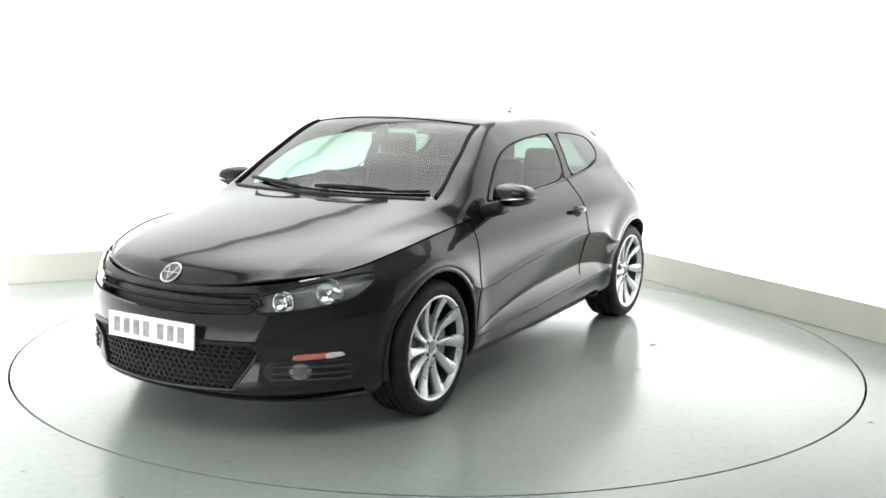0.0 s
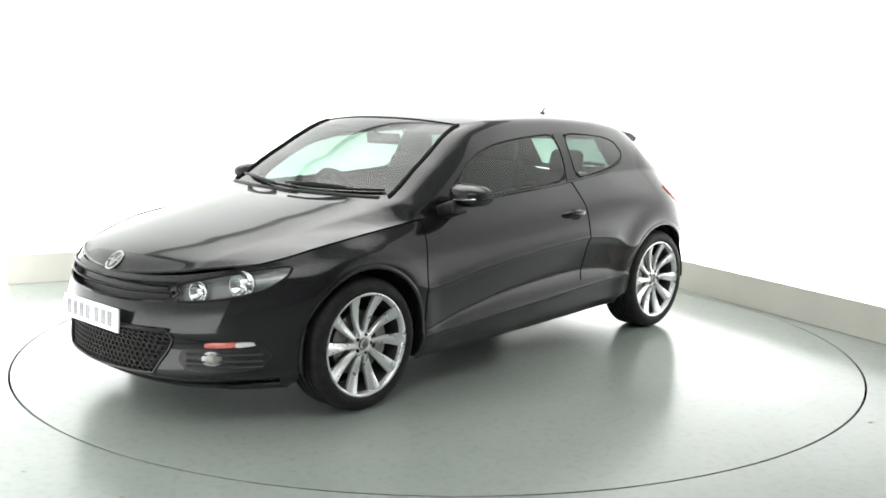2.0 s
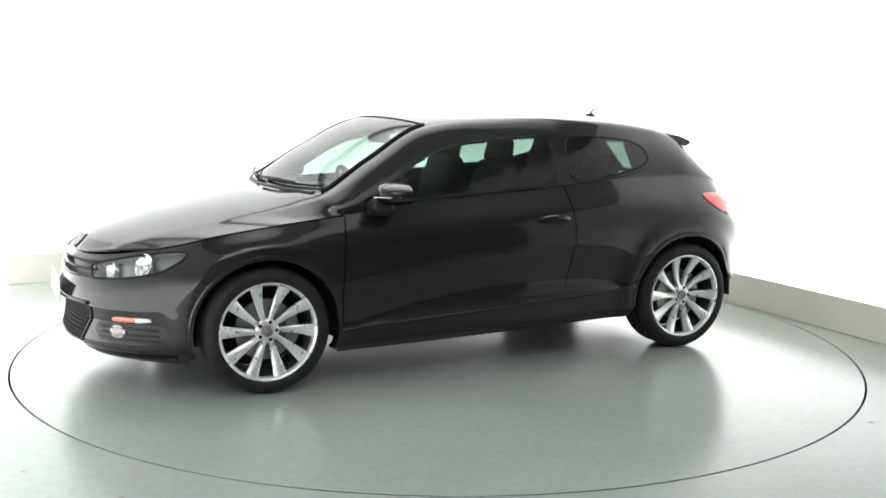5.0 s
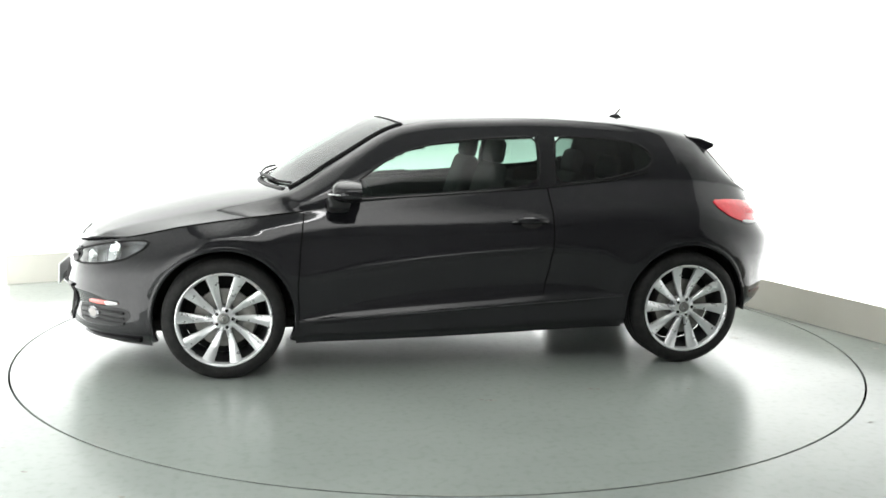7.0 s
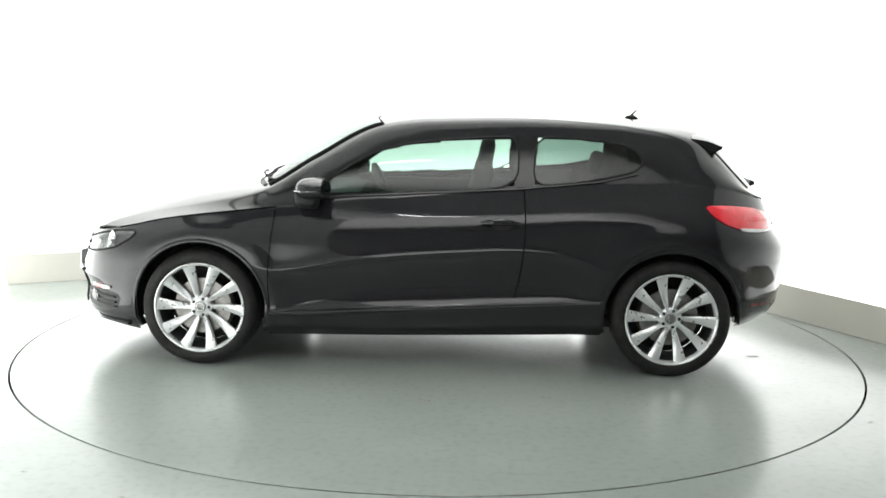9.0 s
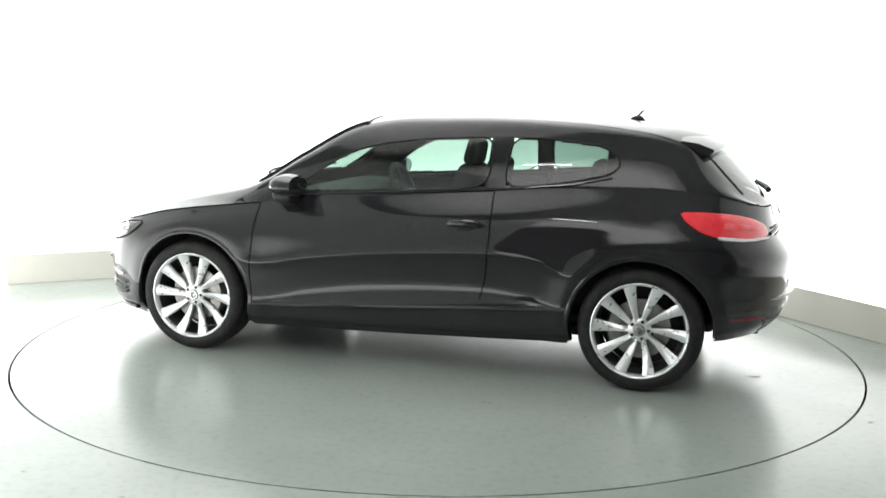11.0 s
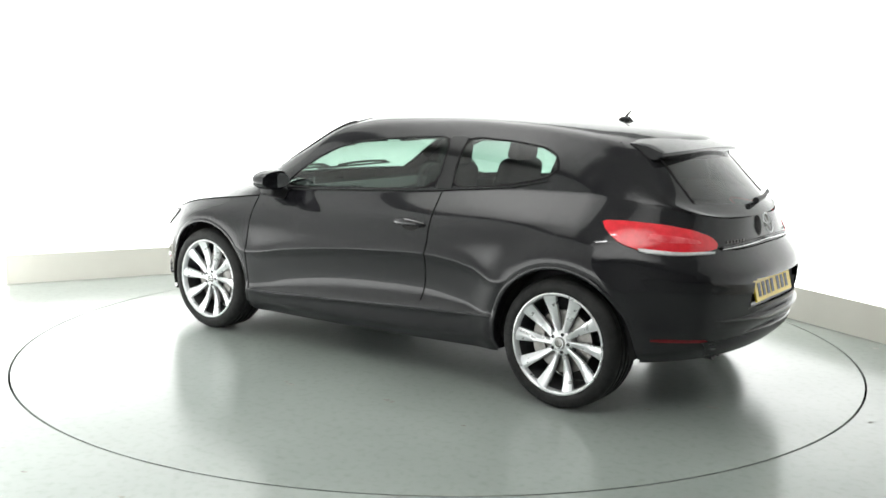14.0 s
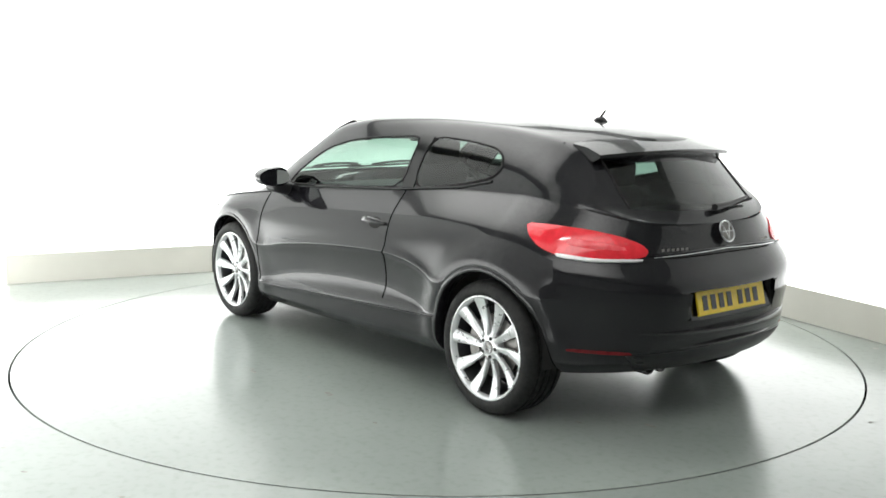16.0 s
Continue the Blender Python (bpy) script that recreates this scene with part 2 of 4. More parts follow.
def build_studio():
    # floor around the turntable, one sheet with a round opening
    bm = bmesh.new()
    n = 192
    inner = [bm.verts.new(((RING + 0.006) * math.cos(2 * math.pi * k / n), (RING + 0.006) * math.sin(2 * math.pi * k / n), 0)) for k in range(n)]
    mid = [bm.verts.new((3.2 * math.cos(2 * math.pi * k / n), 3.2 * math.sin(2 * math.pi * k / n), 0)) for k in range(n)]
    outer = []
    for k in range(n):
        c, s = math.cos(2 * math.pi * k / n), math.sin(2 * math.pi * k / n)
        f = 9.0 / max(abs(c), abs(s))
        outer.append(bm.verts.new((f * c, f * s, 0)))
    for A, B in ((inner, mid), (mid, outer)):
        for k in range(n):
            bm.faces.new((A[k], A[(k + 1) % n], B[(k + 1) % n], B[k]))
    down = [bm.verts.new((v.co.x, v.co.y, -0.05)) for v in inner]
    for k in range(n):
        bm.faces.new((inner[k], down[k], down[(k + 1) % n], inner[(k + 1) % n]))
    tagged(part("floor", bm, FLOOR, smooth=False), "pale grey-green glossy painted studio floor", "floor", kind="structure")
    pit = lathe([(0.01, -0.06), (RING + 0.05, -0.06)], 96, "z")
    tagged(part("turntable_pit", pit, GAP), "dark narrow pit under the turntable edge", "floor", kind="structure")

    right = Vector((0.442, -0.897, 0))
    # both white walls carry the added glow
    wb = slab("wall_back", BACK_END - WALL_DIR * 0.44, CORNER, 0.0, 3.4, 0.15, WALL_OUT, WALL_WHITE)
    tagged(wb, "white wall with added glow behind the turntable", "wall", kind="structure")
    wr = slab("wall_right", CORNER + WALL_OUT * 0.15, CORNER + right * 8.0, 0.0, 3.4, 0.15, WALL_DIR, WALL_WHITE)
    tagged(wr, "white wall with added glow beside the turntable", "wall", kind="structure")
    # wall added out of view so its glow mirrors in the bodywork
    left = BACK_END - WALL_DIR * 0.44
    wl = slab("wall_left", left + WALL_OUT * 0.15, left + right * 5.6, 0.0, 3.4, 0.15, -WALL_DIR, SIDE_GLOW)
    tagged(wl, "unseen white side wall added, with a glow at its foot", "wall", kind="structure")
    sk = slab("baseboard_back", BACK_END - WALL_OUT * 0.012, CORNER - WALL_OUT * 0.012, 0.0, 0.23, 0.014, WALL_OUT, SKIRT, bevel=0.002)
    tagged(sk, "cream kickboard along the white back wall", "baseboard", kind="structure")
    sk = slab("baseboard_right", CORNER - WALL_DIR * 0.012 - WALL_OUT * 0.014, CORNER + right * 8.0 - WALL_DIR * 0.012, 0.0, 0.23, 0.014, WALL_DIR, SKIRT, bevel=0.002)
    tagged(sk, "cream kickboard along the white side wall", "baseboard", kind="structure")
    # the hall behind the camera
    for nm, a, b, out in (("wall_hall_south", (-9, -9, 0), (9, -9, 0), Vector((0, -1, 0))), ("wall_hall_west", (-9, -9, 0), (-9, 9, 0), Vector((-1, 0, 0))),
                          ("wall_hall_east", (9, -9, 0), (9, 9, 0), Vector((1, 0, 0))), ("wall_hall_north", (-9, 9, 0), (9, 9, 0), Vector((0, 1, 0)))):
        tagged(slab(nm, a, b, 0, 4.2, 0.2, out, GREY_WALL), "plain grey painted hall wall", "wall", kind="structure")
    bm = box((18, 18, 0.15), (0, 0, 4.275))
    tagged(part("ceiling", bm, CEIL, smooth=False), "plain white studio ceiling", "ceiling", kind="structure")


def build_softbox(x, y, z, W, L):
    """An unseen overhead light, added: a frame with a luminous sheet under it."""
    root = tagged(new("ceiling_softbox"), "large added overhead softbox, out of view, with white diffuser in slim frame", "light fixture", "overhead softboxes")
    root.location = (x, y, z)
    root.rotation_euler = (0, 0, radians(26.2))
    sheet = glow("softbox_diffuser", (1.0, 1.0, 0.985), SOFTBOX)
    soft_edges(sheet, W / 2, L / 2, 0.25)
    part("diffuser", box((W, L, 0.01), (0, 0, 0)), sheet, root, "glowing white diffuser sheet", smooth=False)
    for sx, sy, at in ((W + 0.12, 0.06, (0, L / 2 + 0.03, 0.06)), (W + 0.12, 0.06, (0, -L / 2 - 0.03, 0.06)), (0.06, L, (W / 2 + 0.03, 0, 0.06)), (0.06, L, (-W / 2 - 0.03, 0, 0.06))):
        part("frame_bar", box((sx, sy, 0.16), at), CEIL, root, smooth=False)
    part("back_panel", box((W, L, 0.02), (0, 0, 0.13)), CEIL, root, smooth=False)
    for sx in (-1, 1):
        for sy in (-1, 1):
            part("hanger", box((0.03, 0.03, 0.5), (sx * W / 2.2, sy * L / 2.2, 0.39)), CEIL, root, smooth=False)


build_studio()
build_softbox(-0.53, 0.60, 3.60, 4.6, 4.0)
# second box added out of view to brighten the front of the car
build_softbox(-0.6, -4.5, 3.75, 6.0, 2.8)


def build_strip_light(x, y, z):
    root = tagged(new("strip_light"), "short white strip light hung in front of the turntable", "light fixture")
    root.location = (x, y, z)
    part("housing", box((0.66, 0.16, 0.07), (0, 0, 0.045), 0.01), CEIL, root, smooth=False)
    part("tube_cover", box((0.60, 0.10, 0.03), (0, 0, 0), 0.012), TUBE, root, "glowing white tube cover")
    for k in (-0.24, 0.24):
        part("hanger", box((0.02, 0.02, 4.2 - z - 0.08), (k, 0, (4.2 - z + 0.08) / 2)), CEIL, root, smooth=False)


build_strip_light(-0.45, -2.9, 3.50)


def build_specks():
    bm = bmesh.new()
    for x, y, r in ((-1.824, -2.029, 0.010), (-1.627, -2.291, 0.012), (-1.169, -2.516, 0.016), (2.700, -0.10, 0.020), (2.60, 0.19, 0.014), (2.05, -1.52, 0.012), (2.30, -1.15, 0.009), (2.52, -0.62, 0.008), (-2.35, -1.35, 0.008), (2.02, 0.62, 0.012), (2.14, 0.60, 0.016), (2.93, 0.02, 0.012), (3.02, -0.28, 0.018)):
        vs = []
        for k in range(11):
            a = 2 * math.pi * k / 11
            q = r * (0.75 + 0.5 * noise.noise(Vector((x * 9 + math.cos(a), y * 9 + math.sin(a), 0.3))))
            vs.append(bm.verts.new((x + q * 1.4 * math.cos(a), y + q * math.sin(a), 0.0015)))
        bm.faces.new(vs)
    tagged(part("floor_specks", bm, GRIME, smooth=False), "small dark specks of dirt on the floor", "dirt", kind="stuff")


build_specks()

# ---- the turntable ----
turntable = tagged(new("turntable"), "round pale grey-green turntable plate flush with floor", "turntable")
disc = lathe([(0.0005, 0.0), (1.2, 0.0), (RING - 0.006, 0.0), (RING - 0.006, -0.04)], 192, "z")
part("plate", disc, FLOOR, turntable, smooth=False)
MARKS = ((-0.58, 1.18, 0.022, 0.016), (-1.10, 1.25, 0.014, 0.010), (-0.02, 1.30, 0.03, 0.012), (0.03, 1.28, 0.018, 0.01), (-0.62, 1.19, 0.012, 0.02), (-1.88, 0.245, 0.035, 0.012), (-1.65, 0.48, 0.022, 0.009), (-0.28, 1.11, 0.012, 0.008))
for mx, my, ma, mb in MARKS:
    bm = bmesh.new()
    bmesh.ops.create_circle(bm, cap_ends=True, segments=14, radius=1)
    for v in bm.verts:
        k = 1 + 0.35 * noise.noise(Vector((mx * 40 + v.co.x * 2, my * 40 + v.co.y * 2, 0)))
        v.co = Vector((mx + v.co.x * ma * k, my + v.co.y * mb * k, 0.0015))
    part("scuff_mark", bm, GRIME, turntable, "small dark scuff on the plate", smooth=False)

# ---- the car ----
from mathutils.bvhtree import BVHTree

car = tagged(new("car"), "black three-door hatchback coupe with silver multi-spoke alloy wheels", "car")
HUB_X, HUB_Z, ARCH = 1.289, 0.322, 0.372

# Levels of the lower body from the sill up to the belt line: height along the car, half width, nose and tail.
LEVELS = (
    dict(z=((2.1, 0.190), (1.85, 0.165), (1.6, 0.165), (1.5, 0.18), (0.9, 0.172), (-0.9, 0.215), (-1.5, 0.26), (-2.1, 0.285)), w=0.820, d=0.0, f=2.08, r=-1.95),
    dict(z=((2.1, 0.236), (1.5, 0.24), (0.9, 0.230), (-0.9, 0.285), (-1.5, 0.32), (-2.1, 0.345)), w=0.872, d=0.005, f=2.175, r=-2.01),
    dict(z=((2.1, 0.365), (1.7, 0.36), (1.5, 0.335), (0.9, 0.302), (0.1, 0.350), (-0.82, 0.402), (-1.5, 0.42), (-2.1, 0.43)), w=0.891, d=0.002, f=2.165, r=-2.035),
    dict(z=((2.1, 0.442), (1.7, 0.440), (1.5, 0.42), (0.85, 0.352), (0.57, 0.408), (0.19, 0.460), (-0.1, 0.480), (-0.45, 0.490), (-0.71, 0.464), (-0.84, 0.432), (-1.5, 0.50), (-2.1, 0.50)), w=0.889, d=-0.020, f=2.200, r=-2.040),
    dict(z=((2.1, 0.515), (1.65, 0.575), (1.29, 0.66), (0.87, 0.545), (0.545, 0.592), (0.24, 0.630), (-0.12, 0.660), (-0.46, 0.677), (-0.66, 0.664), (-0.78, 0.641), (-0.925, 0.590), (-1.29, 0.61), (-1.65, 0.62), (-2.1, 0.585)), w=0.905, d=0.0, f=2.180, r=-2.055),
    dict(z=((2.1, 0.595), (1.65, 0.658), (1.29, 0.742), (0.9, 0.705), (-0.5, 0.775), (-0.9, 0.784), (-1.29, 0.795), (-1.65, 0.745), (-2.1, 0.665)), w=0.898, d=-0.004, f=2.145, r=-2.050),
    dict(z=((2.1, 0.640), (1.65, 0.712), (1.29, 0.785), (0.9, 0.798), (-0.5, 0.872), (-0.9, 0.89), (-1.29, 0.892), (-1.65, 0.845), (-2.1, 0.775)), w=((1.3, 0.872), (0.9, 0.872), (0.0, 0.868), (-1.0, 0.862), (-1.3, 0.850)), d=-0.006, f=2.138, r=-1.970),
    dict(z=((2.1, 0.668), (1.9, 0.712), (1.7, 0.756), (1.5, 0.803), (1.3, 0.833), (1.05, 0.862), (0.85, 0.885), (0.55, 0.928), (0.3, 0.947), (-0.05, 0.970), (-0.4, 0.995), (-0.9, 1.035), (-1.3, 1.04), (-1.6, 1.01), (-1.9, 0.93)), w=((1.3, 0.825), (0.9, 0.825), (0.3, 0.805), (-0.4, 0.768), (-1.0, 0.726), (-1.3, 0.708)), d=-0.006, f=2.112, r=-1.925, n=2.6),
)
CREASE = (0.2, 0.3, 0.9, 0.15, 0.9, 0.1, 0.2, 0.3)     # how sharp each level's edge is
CREASE_NOSE = (0.2, 0.3, 0.5, 0.9, 0.1, 0.1, 0.3, 0.3)
NF, NSD, NR, SUB = 90, 400, 90, 12


def body_side():
    """Grid of points of the lower body, from nose centre round the left side to tail centre."""
    rows = []
    for L in LEVELS:
        pts = []
        for k in range(NF):
            a = 0.5 * math.pi * k / NF
            pts.append((1.3 + (L["f"] - 1.3) * math.cos(a) ** (2 / 2.32), math.sin(a) ** (2 / 2.32)))
        for k in range(NSD + 1):
            pts.append((1.3 - 2.6 * k / NSD, 1.0))
        for k in range(NR):
            a = 0.5 * math.pi * (k + 1) / NR
            e = 2 / L.get("n", 2.5)
            pts.append((-1.3 + (L["r"] + 1.3) * math.sin(a) ** e, max(math.cos(a), 0) ** e))
        p = np.array(pts)
        x = p[:, 0]
        z = curve(L["z"], x)
        w = (curve(L["w"], x) if isinstance(L["w"], tuple) else L["w"]) + L["d"] * np.exp(-((x - 0.03) / 0.80) ** 4)
        rows.append(np.stack([x, w * p[:, 1], z], 1))
    R = np.array(rows)
    v = np.linspace(0, len(LEVELS) - 1, (len(LEVELS) - 1) * SUB + 1)
    G = np.empty((R.shape[1], len(v), 3))
    # smooth up the section by a clamped spline through the levels
    n = len(LEVELS)
    D = R[1:] - R[:-1]
    for j, q in enumerate(v):
        i = min(int(q), n - 2)
        t = q - i
        front = np.clip((R[i][:, 0:1] - 1.4) / 0.4, 0, 1)
        ca = CREASE[i] + (CREASE_NOSE[i] - CREASE[i]) * front
        cb = CREASE[i + 1] + (CREASE_NOSE[i + 1] - CREASE[i + 1]) * front
        ma = D[i] if i == 0 else (D[i] + D[i - 1]) * 0.5 * (1 - ca) + D[i] * ca
        mb = D[i] if i == n - 2 else (D[i] + D[i + 1]) * 0.5 * (1 - cb) + D[i] * cb
        G[:, j] = (2 * t**3 - 3 * t**2 + 1) * R[i] + (t**3 - 2 * t**2 + t) * ma + (-2 * t**3 + 3 * t**2) * R[i + 1] + (t**3 - t**2) * mb
    # rolled edges along the two creases of the door
    for lv, amount, xa, xb, reach, wide in ((4, 0.016, -1.02, 1.02, 0.25, 0.032), (2, 0.016, -0.86, 0.90, 0.16, 0.020)):
        zc = G[:, lv * SUB, 2][:, None]
        up = G[..., 2] - zc
        x = G[..., 0]
        along = np.clip((x - xa) / reach, 0, 1) * np.clip((xb - x) / reach, 0, 1)
        roll = np.where(up >= 0, np.exp(-np.abs(up) / wide), np.exp(-np.abs(up) / (0.6 * wide)))
        G[..., 1] += amount * along * roll
    # flares round the wheels
    for hx in (HUB_X, -HUB_X):
        r = np.hypot(G[..., 0] - hx, G[..., 2] - HUB_Z)
        side = np.clip((G[..., 1] - 0.6) / 0.2, 0, 1)
        G[..., 1] += side * (0.012 if hx > 0 else 0.021) * np.exp(-((r - ARCH - 0.04) / 0.075) ** 2)
    return G


# Stations of the upper body by the x of the belt line: roof rail (or bonnet edge) and centre line.
STATIONS = (
    # belt x, rail x, y, z, centre x, z
    (1.78, 1.985, 0.50, 0.712, 2.112, 0.668),
    (1.70, 1.89, 0.53, 0.752, 2.045, 0.735),
    (1.50, 1.66, 0.58, 0.812, 1.84, 0.816),
    (1.20, 1.34, 0.64, 0.876, 1.50, 0.903),
    (0.95, 1.06, 0.70, 0.936, 1.24, 0.958),
    (0.82, 0.93, 0.738, 0.980, 1.10, 0.984),
    (0.55, 0.650, 0.697, 1.145, 0.835, 1.160),
    (0.20, 0.305, 0.618, 1.326, 0.400, 1.366),
    (-0.05, 0.03, 0.590, 1.362, 0.12, 1.402),
    (-0.45, -0.45, 0.558, 1.374, -0.37, 1.411),
    (-0.90, -0.90, 0.542, 1.356, -0.88, 1.398),
    (-1.22, -1.25, 0.525, 1.314, -1.32, 1.364),
    (-1.40, -1.45, 0.505, 1.262, -1.57, 1.312),
    (-1.46, -1.54, 0.498, 1.205, -1.655, 1.222),
    (-1.57, -1.65, 0.512, 1.095, -1.785, 1.082),
    (-1.68, -1.745, 0.522, 1.003, -1.880, 0.985),
    (-1.78, -1.86, 0.415, 0.946, -1.925, 0.930),
)
NB, NC = 40, 52     # points from belt to rail, and from rail to centre


def body_top(edge):
    """Grid of points of the upper body over the belt-line points given."""
    xb = edge[:, 0]
    cols = [curve([(s[0], s[k]) for s in STATIONS], xb) for k in range(1, 6)]
    rx, ry, rz, cx, cz = cols
    G = np.empty((len(xb), NB + NC + 1, 3))
    for j in range(NB + 1):
        t = j / NB
        bulge = 0.022 * math.sin(math.pi * t) * np.clip((1.10 - xb) / 0.25, 0.0, 1.0)
        G[:, j, 0] = edge[:, 0] + (rx - edge[:, 0]) * t
        G[:, j, 1] = edge[:, 1] + (ry - edge[:, 1]) * t + bulge
        G[:, j, 2] = edge[:, 2] + (rz - edge[:, 2]) * t + bulge * 0.25
    for j in range(1, NC + 1):
        y = 1 - j / NC
        G[:, NB + j, 0] = cx + (rx - cx) * y**2
        G[:, NB + j, 1] = ry * y
        G[:, NB + j, 2] = cz + (rz - cz) * y**2.3
    for _ in range(12):          # round the rail
        a, b = NB - 12, NB + 13
        G[:, a:b] = 0.25 * G[:, a - 1:b - 1] + 0.5 * G[:, a:b] + 0.25 * G[:, a + 1:b + 1]
    return G


SIDE = body_side()
TOP_A = int(np.argmin(np.abs(SIDE[:NF, -1, 0] - 1.78)))
TOP_B = len(SIDE) - NR + int(np.argmin(np.abs(SIDE[-NR:, -1, 0] + 1.78)))
TOP = body_top(SIDE[TOP_A:TOP_B + 1, -1])


def inside(poly, x, y):
    """Which of the points lie in the polygon."""
    px, py = np.array([p[0] for p in poly]), np.array([p[1] for p in poly])
    r = np.zeros(np.shape(x), bool)
    for i in range(len(poly)):
        x0, y0, x1, y1 = px[i - 1], py[i - 1], px[i], py[i]
        if y0 != y1:
            r ^= ((y0 > y) != (y1 > y)) & (x < (x1 - x0) * (y - y0) / (y1 - y0) + x0)
    return r


def station(x):
    """Index of the upper-body station whose belt x is nearest."""
    return int(np.argmin(np.abs(TOP[:, 0, 0] - x)))


# all quads of the left half as (points, tag)
def grid_quads(G):
    a, b = G.shape[:2]
    i, j = np.meshgrid(np.arange(a - 1), np.arange(b - 1), indexing="ij")
    return np.stack([i * b + j, (i + 1) * b + j, (i + 1) * b + j + 1, i * b + j + 1], -1).reshape(-1, 4), i.ravel(), j.ravel()


FRONT_WINDOW = ((0.665, 0.947), (0.60, 1.020), (0.45, 1.128), (0.33, 1.190), (0.17, 1.232), (-0.05, 1.258), (-0.20, 1.268), (-0.455, 1.282), (-0.445, 1.005), (0.10, 0.974))
REAR_WINDOW = ((-0.530, 1.012), (-0.545, 1.284), (-0.83, 1.270), (-1.03, 1.246), (-1.105, 1.212), (-1.138, 1.152), (-1.09, 1.100), (-0.84, 1.046))
GRILLE = ((-0.47, 0.646), (-0.25, 0.642), (0, 0.640), (0.25, 0.642), (0.47, 0.646), (0.49, 0.612), (0.44, 0.574), (0.2, 0.560), (0, 0.557), (-0.2, 0.560), (-0.44, 0.574), (-0.49, 0.612))
LOWER_GRILLE = ((-0.475, 0.448), (0, 0.442), (0.475, 0.448), (0.495, 0.415), (0.385, 0.245), (0, 0.232), (-0.385, 0.245), (-0.495, 0.415))
HEADLAMP = [(a * 0.014, z) for a, z in ((29.5, 0.636), (38, 0.668), (48, 0.700), (57, 0.722), (64.5, 0.731), (66, 0.720), (64, 0.685), (58, 0.632), (48, 0.598), (38, 0.580), (31.5, 0.574))]
DOOR = ((0.91, 0.30), (0.90, 0.62), (0.86, 0.88), (0.30, 0.945), (-0.49, 1.0), (-0.49, 0.75), (-0.47, 0.55), (-0.43, 0.385))

WS_A, WS_B = station(0.80), station(0.19)        # windscreen
RW_A, RW_B = station(-1.44), station(-1.672)     # rear window


def opening(poly, border=0.010):
    """The outline of the hole behind a pane, a border's width inside the pane."""
    cx, cz = sum(p[0] for p in poly) / len(poly), sum(p[1] for p in poly) / len(poly)
    fx, fz = 1 - border / 0.30, 1 - border / 0.13
    return [(cx + (x - cx) * fx, cz + (z - cz) * fz) for x, z in poly]


def build_shell():
    sq, si, sj = grid_quads(SIDE)
    tq, ti, tj = grid_quads(TOP)
    V = np.concatenate([SIDE.reshape(-1, 3), TOP.reshape(-1, 3)])
    Q = np.concatenate([sq, tq + SIDE.shape[0] * SIDE.shape[1]])
    n_side = len(sq)
    # normals over the whole left half, welded by position, mirrored at the centre
    c = V[Q]
    fn = np.cross(c[:, 2] - c[:, 0], c[:, 3] - c[:, 1])
    key = {}
    ids = np.array([key.setdefault(tuple(np.round(p, 4)), len(key)) for p in V])
    N = np.zeros((len(key), 3))
    for k in range(4):
        np.add.at(N, ids[Q[:, k]], fn)
    N = N[ids]
    mid = np.abs(V[:, 1]) < 1e-3
    N[mid, 1] = 0
    N /= np.linalg.norm(N, axis=1, keepdims=True) + 1e-12
    if (N[:, 1] * (V[:, 1] > 0.7)).sum() < 0:
        N, Q = -N, Q[:, ::-1]
    C = V[Q].mean(1)
    tag = np.full(len(Q), 0)                                  # 0 body
    t = np.arange(len(Q)) >= n_side
    side = ~t
    I, J = np.concatenate([si, ti]), np.concatenate([sj, tj])
    tag[side & inside(DOOR, C[:, 0], C[:, 2]) & (C[:, 1] > 0.6)] = 1
    tag[t & (I < station(0.86))] = 2              # bonnet
    tag[t & (J >= NB + 5) & (I >= WS_B) & (I < RW_A)] = 3     # roof
    tag[t & (J >= NB) & (I >= RW_A)] = 4                      # tailgate
    tag[t & (J >= NB + 5) & (I >= WS_A) & (I < WS_B)] = -1    # windscreen opening
    tag[t & (J >= NB + 6) & (I >= RW_A + 3) & (I < RW_B)] = -2
    tag[t & (J < NB + 5) & (inside(opening(FRONT_WINDOW), C[:, 0], C[:, 2]) | inside(opening(REAR_WINDOW), C[:, 0], C[:, 2]))] = -3
    tag[side & (np.abs(C[:, 1]) < 0.33) & (C[:, 2] > 0.515) & (C[:, 2] < 0.65) & (C[:, 0] < -1.5)] = -4   # plate recess
    arc = np.degrees(np.arctan2(C[:, 1], C[:, 0] - 1.3)) * 0.014
    tag[side & (C[:, 0] > 1.9) & inside(GRILLE, C[:, 1], C[:, 2])] = -6
    tag[side & (C[:, 0] > 1.9) & inside(LOWER_GRILLE, C[:, 1], C[:, 2])] = -6
    tag[side & (C[:, 0] > 1.35) & inside(HEADLAMP, arc, C[:, 2])] = -5
    for hx in (HUB_X, -HUB_X):
        tag[side & (np.hypot(C[:, 0] - hx, C[:, 2] - HUB_Z) < ARCH) & (C[:, 1] > 0.5)] = -3
        tag[side & (np.abs(C[:, 0] - hx) < ARCH) & (C[:, 2] < HUB_Z) & (C[:, 1] > 0.5)] = -3

    def emit(name, sel, sides, material, label="", lift=0.0):
        vs, fs, ns = [], [], []
        for s in sides:
            q = Q[sel]
            used, inv = np.unique(q, return_inverse=True)
            inv = inv.reshape(q.shape) + len(vs)
            f = inv if s > 0 else inv[:, ::-1]
            fs += f.tolist()
            m = np.array([1, s, 1])
            vs += ((V[used] + N[used] * lift) * m).tolist()
            ns += (N[used] * m).tolist()
        return mesh_object(name, vs, fs, material, car, label, normals=ns)

